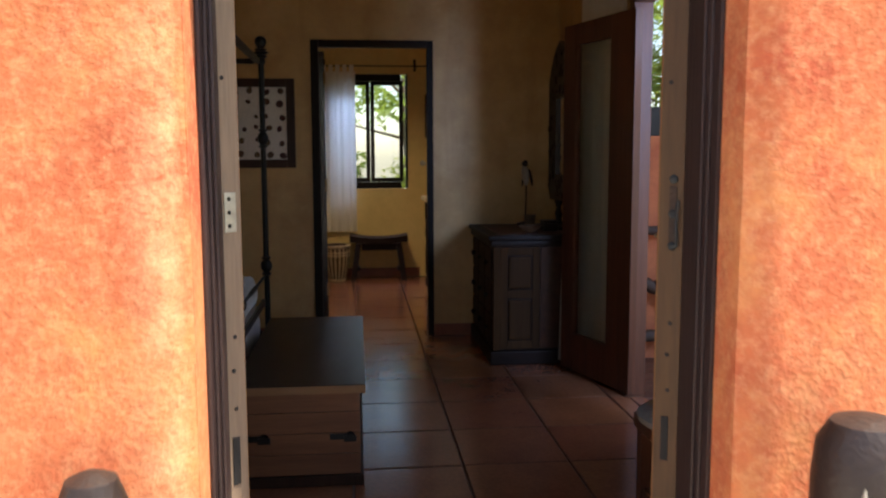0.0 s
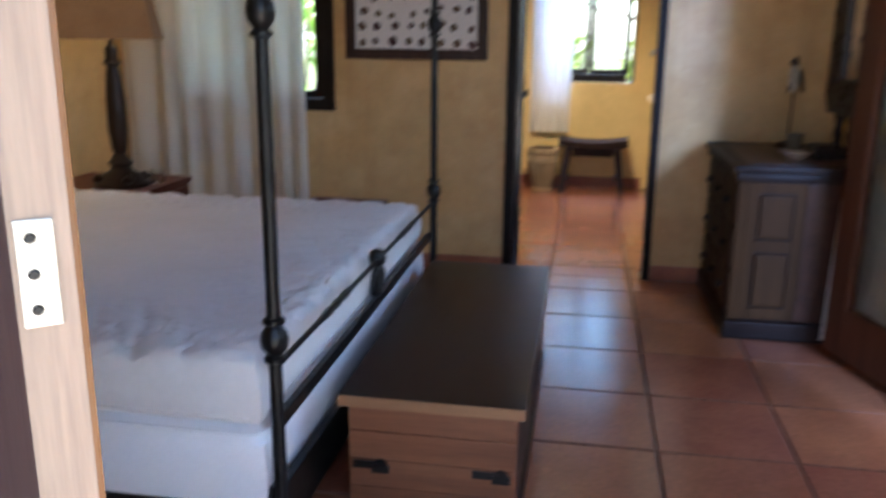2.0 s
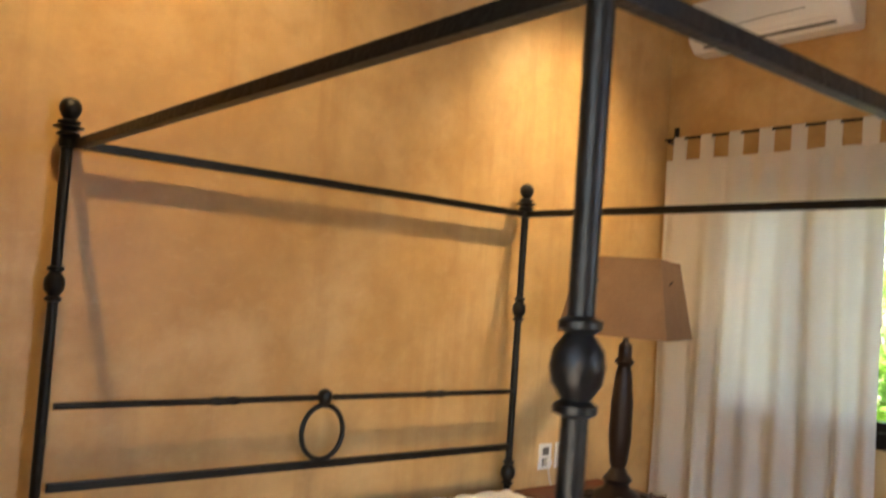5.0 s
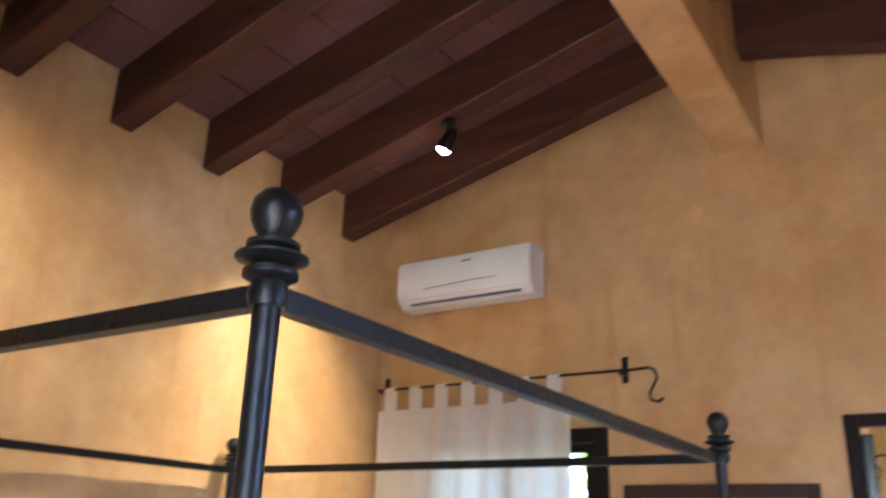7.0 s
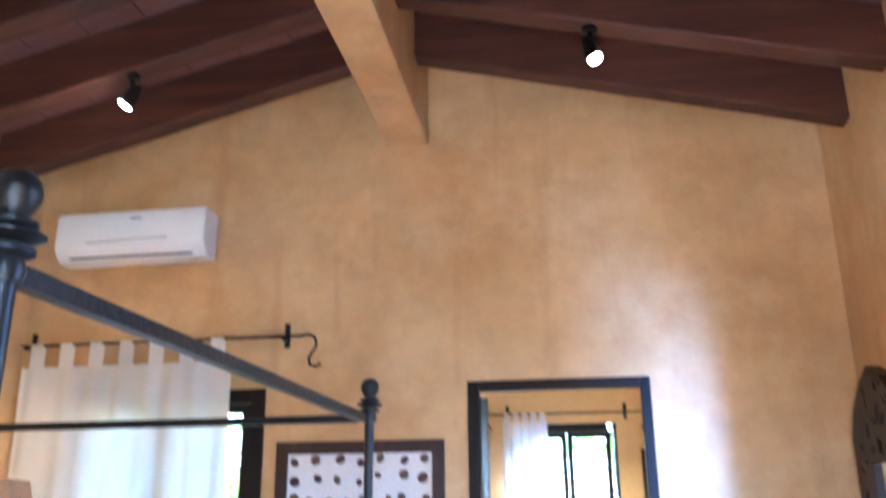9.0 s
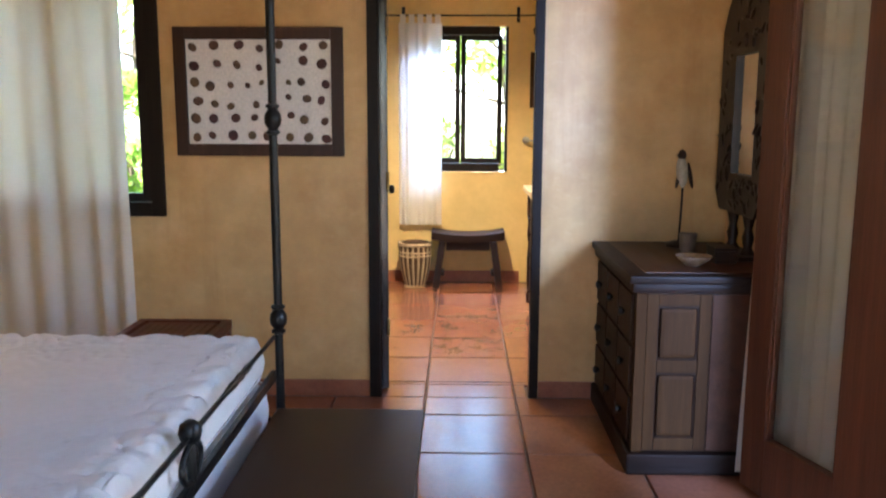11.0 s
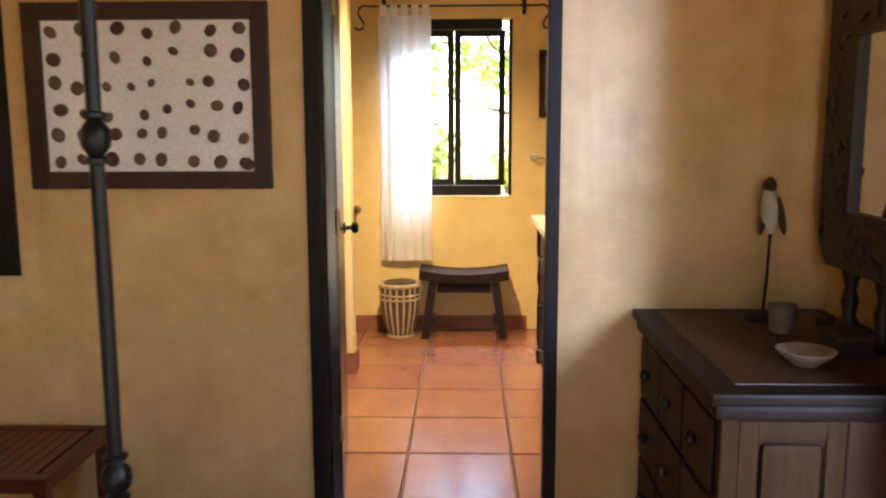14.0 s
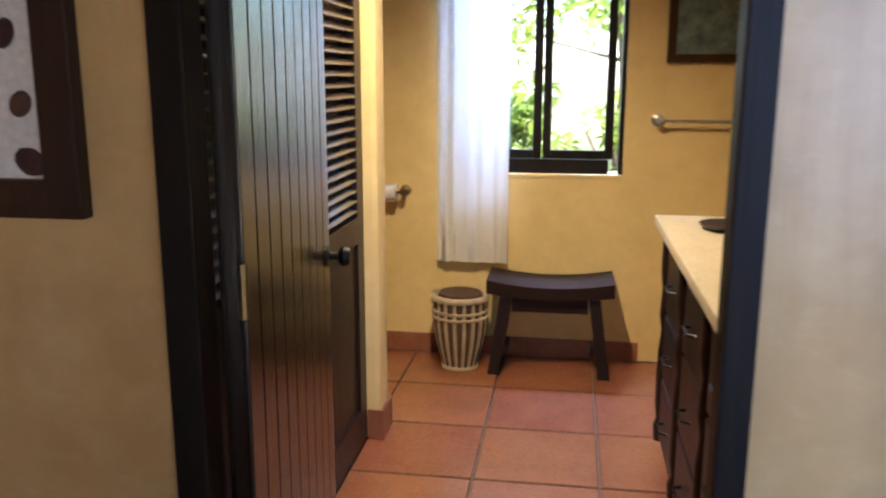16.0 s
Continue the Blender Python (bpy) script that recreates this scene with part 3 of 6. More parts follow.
def louvre_door(y0, y1, knob_y):
    d = thing("closet_door", "dark louvred wooden closet door in the partition", "door", "closet doors", "structure")
    x, z1 = 0.478, 2.05
    for a, b in ((y0, y0 + 0.09), (y1 - 0.09, y1)):
        part("stile", B((x, x + 0.04, a, b, 0.02, z1), bev=0.003), M_DARK, d)
    for a, b in ((0.02, 0.16), (0.82, 0.92), (z1 - 0.1, z1)):
        part("rail", B((x, x + 0.04, y0 + 0.09, y1 - 0.09, a, b), bev=0.003), M_DARK, d)
    part("panel", B((x + 0.008, x + 0.028, y0 + 0.09, y1 - 0.09, 0.16, 0.82), bev=0.003), M_DARK, d)
    z = 0.935
    while z < z1 - 0.13:
        m = T((x + 0.02, (y0 + y1) / 2, z + 0.02)) @ pose(0, 0, 0, 0, 40, 0)
        part("slat", box(bmesh.new(), -0.025, 0.025, -(y1 - y0) / 2 + 0.091, (y1 - y0) / 2 - 0.091, -0.004, 0.004, m=m), M_SLAT, d)
        z += 0.038
    knob(d, (x + 0.04, knob_y, 1.0), (1, 0, 0), 0.02)
    return d


louvre_door(6.92, 7.676, 6.97)
louvre_door(6.15, 6.915, 6.865)


# entrance: frame and two leaves
def entry_door():
    w = thing("entry_frame", "dark moulded wooden frame of the entrance", "door frame", kind="structure")
    for s, x in ((1, ENT[0]), (-1, ENT[1])):
        bs = []
        for a, b, y0, y1 in ((0.0, 0.010, YO + 0.02, YN), (0.010, 0.018, YO + 0.045, YN), (0.018, 0.026, YO + 0.06, YN)):
            xa, xb = sorted((x + s * a, x + s * b))
            bs.append((xa, xb, y0, y1, -0.05, ENT[3] - 0.06))
        part("jamb", B(*bs, bev=0.004), M_JAMB, w)
    part("head", B((ENT[0], ENT[1], YO + 0.03, YN, ENT[3] - 0.06, ENT[3]), bev=0.004), M_DARKX, w)
    part("threshold", B((ENT[0], ENT[1], YO - 0.02, YN, -0.1, 0.004), bev=0.004), M_TERRA, w)
    return w


entry_door()


def entry_leaf(name, hinge, ang, s, label, edge_mat):
    """A thick rustic carved leaf. s: 1 or -1, the side to which the worn mouldings show."""
    d = thing(name, label, "door", kind="structure")
    W, H, t = 0.42, 2.14, 0.052
    part("leaf_core", B((0.0, W, 0.006, t - 0.006, 0.01, H), bev=0.003), M_CARVE, d)
    part("hinge_edge", B((-0.004, 0.002, 0.0, t, 0.01, H), bev=0.0015), edge_mat, d, "bare pale door edge with old screw holes")
    for y0, y1 in ((-0.006, 0.006), (t - 0.006, t + 0.006)):
        for a, b in ((0.002, 0.075), (W - 0.075, W)):
            part("stile", B((a, b, y0, y1, 0.01, H), bev=0.004), M_CARVE, d)
        for a, b in ((0.01, 0.16), (0.975, 1.055), (H - 0.12, H)):
            part("rail", B((0.076, W - 0.076, y0, y1, a, b), bev=0.004), M_CARVE, d)
        for a, b in ((0.17, 0.965), (1.065, H - 0.13)):
            part("panel", B((0.09, W - 0.09, y0 + 0.001, y1 - 0.001, a + 0.01, b - 0.01), bev=0.005), M_CARVE, d)
        out = -1 if y0 < 0 else 1
        yb = y0 + 0.001 if y0 < 0 else y1 - 0.001
        for xm, za, zb, wd, up in ((W - 0.055, 1.055, 2.05, 0.021, 1), (W - 0.275, 1.09, 2.05, 0.028, 1), (W - 0.046, 0.25, 0.97, 0.019, 0)):
            bm = bmesh.new()
            n = 14
            rings = []
            for i in range(n + 1):
                z = za + (zb - za) * i / n
                k = min(1.0, ((z - za) if up else (zb - z)) / 0.07 + 0.12)
                j = 0.003 * noise.noise((xm * 30, z * 14, out))
                rings.append([bm.verts.new((xm + q * wd * k + j, yb + out * hgt * (0.6 + 0.4 * k), z)) for q, hgt in ((-1, -0.002), (-0.55, 0.010), (0, 0.016 + 2 * j), (0.55, 0.010), (1, -0.002))])
            for a2, b2 in zip(rings, rings[1:]):
                for q in range(4):
                    bm.faces.new((a2[q], a2[q + 1], b2[q + 1], b2[q]))
                bm.faces.new((a2[4], a2[0], b2[0], b2[4]))
            bm.faces.new(rings[0])
            bm.faces.new(rings[-1])
            part("carved_moulding", bm, M_WORN, d, "pale worn carved moulding with a pointed end")
    if s > 0:
        pl = part("hinge_plate", B((-0.007, -0.004, 0.012, 0.038, 1.145, 1.225), bev=0.001), M_CHROME, d, "steel plate with three dark screws")
        for z in (1.158, 1.185, 1.212):
            part("screw", lathe(bmesh.new(), [(0.0045, 0), (0.003, 0.002)], seg=8, m=T((-0.007, 0.028, z)) @ pose(0, 0, 0, 0, -90, 0)), M_IRON, pl)
    else:
        pl = part("latch_plate", B((-0.007, -0.004, 0.014, 0.030, 1.11, 1.23), bev=0.001), M_LOG, d, "old ornate dark iron latch plate")
        for z in (1.10, 1.17, 1.245):
            part("boss", lathe(bmesh.new(), [(0.010, 0), (0.009, 0.004), (0.004, 0.006)], seg=10, m=T((-0.006, 0.022, z)) @ pose(0, 0, 0, 0, -90, 0)), M_POT, pl)
        part("latch_bolt", tube(bmesh.new(), [(-0.010, 0.012, 1.10), (-0.014, 0.012, 1.15), (-0.011, 0.010, 1.20)], 0.004, 8), M_POT, pl, smooth=True)
    # slot and screw holes: raised black pieces that paint the shade inside them
    part("latch_slot", B((-0.0075, -0.004, 0.02, 0.036, 0.62, 0.72), bev=0.001), M_HOLE_SHADE, d, "black strip painting the shade in the latch slot")
    for z in (0.78, 0.86, 0.93, 0.47, 1.45, 1.72):
        part("screw_hole", lathe(bmesh.new(), [(0.005, 0), (0.004, 0.0015)], seg=8, m=T((-0.004, 0.026 + 0.008 * math.sin(z * 40), z)) @ pose(0, 0, 0, 0, -90, 0)), M_HOLE_SHADE, d)
    # the rope pull at the free edge
    yy = -0.012 if s > 0 else t + 0.012
    part("rope_cleat", B((W - 0.035, W + 0.006, yy - 0.004, yy + 0.004, 1.133, 1.147), bev=0.003), M_IRON, d)
    line = [Vector(q) for q in ((W - 0.012, yy, 1.14), (W + 0.006, yy - s * 0.008, 1.138), (W + 0.016, yy - s * 0.01, 1.11), (W + 0.022, yy - s * 0.01, 1.07), (W + 0.027, yy - s * 0.01, 1.03), (W + 0.031, yy - s * 0.01, 0.985))]
    bm = bmesh.new()
    for phase in (0.0, 2.09, 4.19):
        pts = []
        for i in range(61):
            q = i / 60 * (len(line) - 1)
            j = min(int(q), len(line) - 2)
            c, turn = line[j].lerp(line[j + 1], q - j), phase + i * 0.75
            pts.append(c + Vector((0.0028 * math.cos(turn), 0.0028 * math.sin(turn), 0)))
        tube(bm, pts, 0.0028, 6)
    lathe(bm, [(0.004, 0), (0.008, 0.005), (0.0085, 0.014), (0.005, 0.022)], at=(W + 0.031, yy - s * 0.01, 0.968), seg=10)
    part("rope_pull", bm, M_ROPE, d, "short knotted pale cotton rope", smooth=True)
    d.matrix_basis = pose(*hinge, 0, 0, ang)
    return d


entry_leaf("entry_door", (0.765, YN + 0.0, 0), 131, 1, "rustic carved pine entrance leaf, open, with a rope pull", M_EDGE)
r = entry_leaf("entry_door", (1.70, YN + 0.0, 0), 52, -1, "rustic carved pine entrance leaf standing open", M_EDGE_SHADE)

# ---- balcony doors and balcony ----
def french_leaf(name, hinge, ang, width, height, hside, label, st=0.155, fs=0.155):
    """A glazed leaf along +x from its hinge. hside: whether it carries the lever handle. st, fs: widths of the hinge stile and the free stile."""
    d = thing(name, label, "door", kind="structure")
    t = 0.042
    part("stile", B((0, st, 0, t, 0.015, height), bev=0.004), M_MAHOG, d)
    part("stile", B((width - fs, width, 0, t, 0.015, height), bev=0.004), M_MAHOG, d)
    part("bottom_rail", B((st, width - fs, 0.002, t - 0.002, 0.015, 0.24), bev=0.004), M_MAHOG, d)
    part("top_rail", B((st, width - fs, 0.002, t - 0.002, height - 0.12, height), bev=0.004), M_MAHOG, d)
    for a, b in ((st, st + 0.012), (width - fs - 0.012, width - fs)):
        part("glazing_bead", B((a, b, 0.006, t - 0.006, 0.241, height - 0.121), bev=0.002), M_MAHOG, d)
    p = part("pane", B((st - 0.004, width - fs + 0.004, t / 2 - 0.002, t / 2 + 0.002, 0.236, height - 0.116)), M_GLASS, d)
    p.visible_shadow = False
    for y, s in ((0.0, -1), (t, 1)) if hside else ():
        h = part("lever_handle", tube(lathe(bmesh.new(), [(0.022, 0), (0.022, 0.006), (0.009, 0.008)], m=T((width - 0.055, y, 1.0)) @ pose(0, 0, 0, 90 if s < 0 else -90)), [(width - 0.055, y, 1.0), (width - 0.055, y + s * 0.04, 1.0), (width - 0.08, y + s * 0.045, 1.0), (width - 0.16, y + s * 0.045, 0.997)], 0.008, 8), M_BRASS, d, "worn brass lever handle", smooth=True)
        part("keyhole_plate", lathe(bmesh.new(), [(0.018, 0), (0.018, 0.004)], m=T((width - 0.055, y, 0.9)) @ pose(0, 0, 0, 90 if s < 0 else -90)), M_BRASS, d)
    d.matrix_basis = pose(*hinge, 0, 0, ang)
    return d


french_leaf("balcony_door", (2.475, 4.13, 0), 107.0, 0.70, 2.05, 0, "mahogany glazed balcony door standing open into the room", 0.22, 0.125)
french_leaf("balcony_door", (2.43, 3.41, 0), 243, 0.70, 2.05, 1, "mahogany glazed balcony door folded back against the wall")
bf = thing("balcony_frame", "mahogany frame of the balcony doorway", "door frame", kind="structure")
part("jamb", B((XR - 0.02, XR + 0.085, BAL[1] - 0.002, BAL[1] + 0.07, 0, BAL[2] + 0.06), bev=0.005), M_MAHOG, bf)
part("jamb", B((XR - 0.02, XR + 0.085, BAL[0] - 0.07, BAL[0] + 0.002, 0, BAL[2] + 0.06), bev=0.005), M_MAHOG, bf)
part("head", B((XR - 0.02, XR + 0.085, BAL[0] + 0.003, BAL[1] - 0.003, BAL[2] - 0.02, BAL[2] + 0.06), bev=0.005), M_MAHOG, bf)
tagged(part("balcony_floor", B((XR + 0.0, 4.3, 2.2, 5.0, -0.16, -0.03)), M_DECK), "dark reddish timber balcony deck", "floor", kind="structure")
dk = bpy.data.objects["balcony_floor"]
y = 2.2
while y < 4.98:
    part("deck_board", B((XR + 0.086, 4.3, y + 0.004, min(y + 0.118, 4.99), -0.03, -0.008), bev=0.003), M_DECK, dk)
    y += 0.12
tagged(part("parapet", B((XR + 0.085, 4.3, 5.0, 5.2, -0.2, 1.42), (4.3, 4.5, 2.0, 5.2, -0.2, 0.5), bev=0.02), M_PARA), "orange plaster balcony parapet wall", "wall", kind="structure")


def log(bm, a, b, r, seed):
    a, b = Vector(a), Vector(b)
    n = 8
    pts = [a.lerp(b, i / n) + Vector((0, 0, 0.012 * math.sin(i * 1.9 + seed))) for i in range(n + 1)]
    return tube(bm, pts, r, 10, [r * (1 + 0.13 * math.sin(i * 2.3 + seed)) for i in range(n + 1)])


lr = thing("log_railing", "dark rustic railing of crooked branches on the balcony", "railing")
part("post", log(bmesh.new(), (3.18, 4.87, -0.02), (3.18, 4.87, 0.93), 0.05, 1), M_LOG, lr, smooth=True)
part("post", log(bmesh.new(), (2.70, 4.87, -0.02), (2.70, 4.87, 0.93), 0.045, 3), M_LOG, lr, smooth=True)
part("top_rail", log(bmesh.new(), (2.66, 4.87, 0.84), (3.9, 4.87, 0.84), 0.032, 2), M_LOG, lr, smooth=True)
part("bottom_rail", log(bmesh.new(), (2.66, 4.87, 0.16), (3.9, 4.87, 0.16), 0.036, 5), M_LOG, lr, smooth=True)
part("brace", log(bmesh.new(), (2.86, 4.86, 0.44), (3.18, 4.86, 0.66), 0.028, 4), M_LOG, lr, smooth=True)
part("brace", log(bmesh.new(), (2.84, 4.86, 0.50), (3.16, 4.86, 0.18), 0.033, 6), M_LOG, lr, smooth=True)
part("brace", log(bmesh.new(), (2.70, 4.86, 0.52), (2.90, 4.86, 0.46), 0.04, 7), M_LOG, lr, smooth=True)


def leaves(bm, centre, rad, count, size, squash=1.0, rng=random):
    """Folded pointed leaves scattered through a lumpy volume."""
    for _ in range(count):
        d = Vector((rng.gauss(0, 1), rng.gauss(0, 1), rng.gauss(0, 1))).normalized() * rad * rng.random() ** 0.4
        p = Vector(centre) + Vector((d.x, d.y, d.z * squash))
        s = size * rng.uniform(0.6, 1.3)
        m = T(p) @ Euler((rng.uniform(-0.9, 0.9), rng.uniform(-0.9, 0.9), rng.uniform(0, 6.28))).to_matrix().to_4x4()
        v = [bm.verts.new(m @ Vector(q)) for q in ((-s, 0, 0), (0, s * 0.32, s * 0.1), (s, 0, -s * 0.1), (0, -s * 0.32, s * 0.1))]
        bm.faces.new((v[0], v[1], v[2]))
        bm.faces.new((v[0], v[2], v[3]))


def plain(name, bm, material, parent=None, label=""):
    me = bpy.data.meshes.new(name)
    bm.to_mesh(me)
    bm.free()
    me.materials.append(material)
    ob = new(name, me)
    if parent is not None:
        ob.parent = parent
    if label:
        ob["label"] = label
    return ob


pp = thing("potted_plant", "green palm fronds in a black stone trough on the parapet", "potted plant")
bm = bmesh.new()
rims = []
for hx, hy, z in ((0.16, 0.07, 1.42), (0.175, 0.08, 1.44), (0.215, 0.092, 1.575), (0.22, 0.095, 1.60), (0.195, 0.075, 1.60), (0.185, 0.068, 1.56)):
    rims.append([bm.verts.new((2.93 + hx * math.copysign(abs(math.cos(q)) ** 0.5, math.cos(q)), 5.1 + hy * math.copysign(abs(math.sin(q)) ** 0.5, math.sin(q)), z)) for q in [2 * math.pi * i / 24 for i in range(24)]])
for lo, hi in zip(rims, rims[1:]):
    for k in range(24):
        bm.faces.new((lo[k], lo[(k + 1) % 24], hi[(k + 1) % 24], hi[k]))
bm.faces.new(rims[0])
bm.faces.new(rims[-1])
part("trough", bm, M_POT, pp, "black stone planting trough with flared sides", smooth=True)
rr = random.Random(5)
for k in range(13):
    a, lean, hgt = k * 2.4, rr.uniform(0.12, 0.34), rr.uniform(0.4, 0.8)
    bx0 = 2.80 + 0.020 * k
    pts = [Vector((bx0 + lean * q * q * math.cos(a), 5.1 + lean * q * q * math.sin(a), 1.56 + hgt * (q - 0.25 * q * q))) for q in [i / 8 for i in range(9)]]
    bm = tube(bmesh.new(), pts, 0.006, 5, [0.007 - 0.0006 * i for i in range(9)])
    for i in range(2, 9):
        p, d = pts[i], (pts[i] - pts[i - 1]).normalized()
        side = d.cross(Vector((0, 0, 1))).normalized()
        for sg in (-1, 1):
            ln = 0.20 * math.sin(math.pi * (i - 1) / 9) + 0.05
            q = p + side * sg * ln + d * ln * 0.6 - Vector((0, 0, ln * 0.35))
            mid = p.lerp(q, 0.45)
            v = [bm.verts.new(c) for c in (p, mid + d * 0.014, q, mid - d * 0.014 + Vector((0, 0, 0.006)))]
            bm.faces.new((v[0], v[1], v[2]))
            bm.faces.new((v[0], v[2], v[3]))
    plain("frond", bm, M_LEAF, pp)


# ---- forecourt, unseen, added to bounce and block light ----
# unseen pale ground, added to bounce sunlight up through the entrance
tagged(part("pavement", B((-4.0, 5.0, -2.6, YE + 0.02, -0.3, -0.06)), M_BOUNCE), "pale unseen ground added to bounce light into the entrance", "pavement", kind="structure")
# unseen wall, added to hold back low sky light from the doorway
tagged(part("sky_block_wall", B((-5.0, 2.8, -2.9, -2.6, -0.3, 1.5), (-5.0, -4.7, -2.6, YO, -0.3, 1.5)), M_BOUNCE), "plain pale unseen wall added to cut sky light at the entrance", "wall", kind="structure")

# ---- garden ----
tagged(part("ground", B((-60, 60, -60, 60, -0.35, -0.2)), M_SOIL), "patchy green lawn round the house", "ground", kind="structure")
def tree(x, y, h, crown, seed, leaf_mat, size=0.16, clumps=26, per=70):
    rng = random.Random(seed)
    t = thing("tree", "leafy green garden tree outside the house", "tree", "garden trees")
    bm = bmesh.new()
    tube(bm, [(x, y, -0.25), (x + 0.05, y, h * 0.3), (x - 0.08, y + 0.05, h * 0.6), (x, y, h * 0.85)], 0.1, 9, [0.14, 0.10, 0.07, 0.03])
    for k in range(7):
        a, z = rng.uniform(0, 6.28), h * rng.uniform(0.3, 0.65)
        tube(bm, [(x, y, z), (x + 0.5 * crown * math.cos(a), y + 0.5 * crown * math.sin(a), z + 0.3), (x + 0.9 * crown * math.cos(a), y + 0.9 * crown * math.sin(a), z + 0.8)], 0.03, 6, [0.045, 0.03, 0.012])
    part("trunk", bm, M_BARK, t, smooth=True)
    bm = bmesh.new()
    for _ in range(clumps):
        a, rad = rng.uniform(0, 6.28), crown * rng.random() ** 0.5
        leaves(bm, (x + rad * math.cos(a), y + rad * math.sin(a), h * rng.uniform(0.35, 1.05)), crown * rng.uniform(0.2, 0.42), per, size, 0.7, rng)
    plain("crown", bm, leaf_mat, t)
    return t


def shrub(x, y, h, seed, leaf_mat):
    rng = random.Random(seed)
    t = thing("shrub", "dense green garden shrub below the window", "shrub", "garden shrubs")
    bm = bmesh.new()
    for k in range(6):
        a = k * 1.05
        tube(bm, [(x, y, -0.25), (x + 0.25 * math.cos(a), y + 0.25 * math.sin(a), h * 0.4), (x + 0.45 * math.cos(a), y + 0.45 * math.sin(a), h * 0.8)], 0.02, 5)
    part("stems", bm, M_BARK, t)
    bm = bmesh.new()
    for _ in range(16):
        leaves(bm, (x + rng.uniform(-0.7, 0.7), y + rng.uniform(-0.6, 0.6), h * rng.uniform(0.15, 0.95)), rng.uniform(0.25, 0.45), 75, 0.11, 0.8, rng)
    plain("foliage", bm, leaf_mat, t)
    return t


for i, (x, y, h, c) in enumerate(((-4.5, 16.5, 4.2, 2.2), (-1.2, 19.5, 4.6, 2.4), (2.2, 20.5, 4.6, 2.4), (5.6, 19.5, 4.6, 2.4), (-8.0, 18.0, 4.8, 2.6), (-5.2, 11.0, 3.6, 1.5), (8.0, 11.5, 4.4, 1.9), (10.5, 15.0, 5.2, 2.3), (9.0, 19.5, 5.0, 2.4))):
    tree(x, y, h, c, 11 + i, (M_LEAF, M_LEAF2)[i % 2], per=70 if x < -3 or x > 6 else 44)
for i, (x, y, h) in enumerate(((-3.6, 8.6, 2.2), (-0.6, 13.2, 1.2), (0.6, 14.2, 1.2), (1.9, 13.4, 1.1), (3.0, 14.4, 1.3), (-2.4, 11.2, 1.9), (-4.6, 9.6, 2.4), (4.1, 13.6, 1.2), (-1.6, 13.2, 1.6))):
    shrub(x, y, h, 40 + i, (M_LEAF2, M_LEAF)[i % 2])


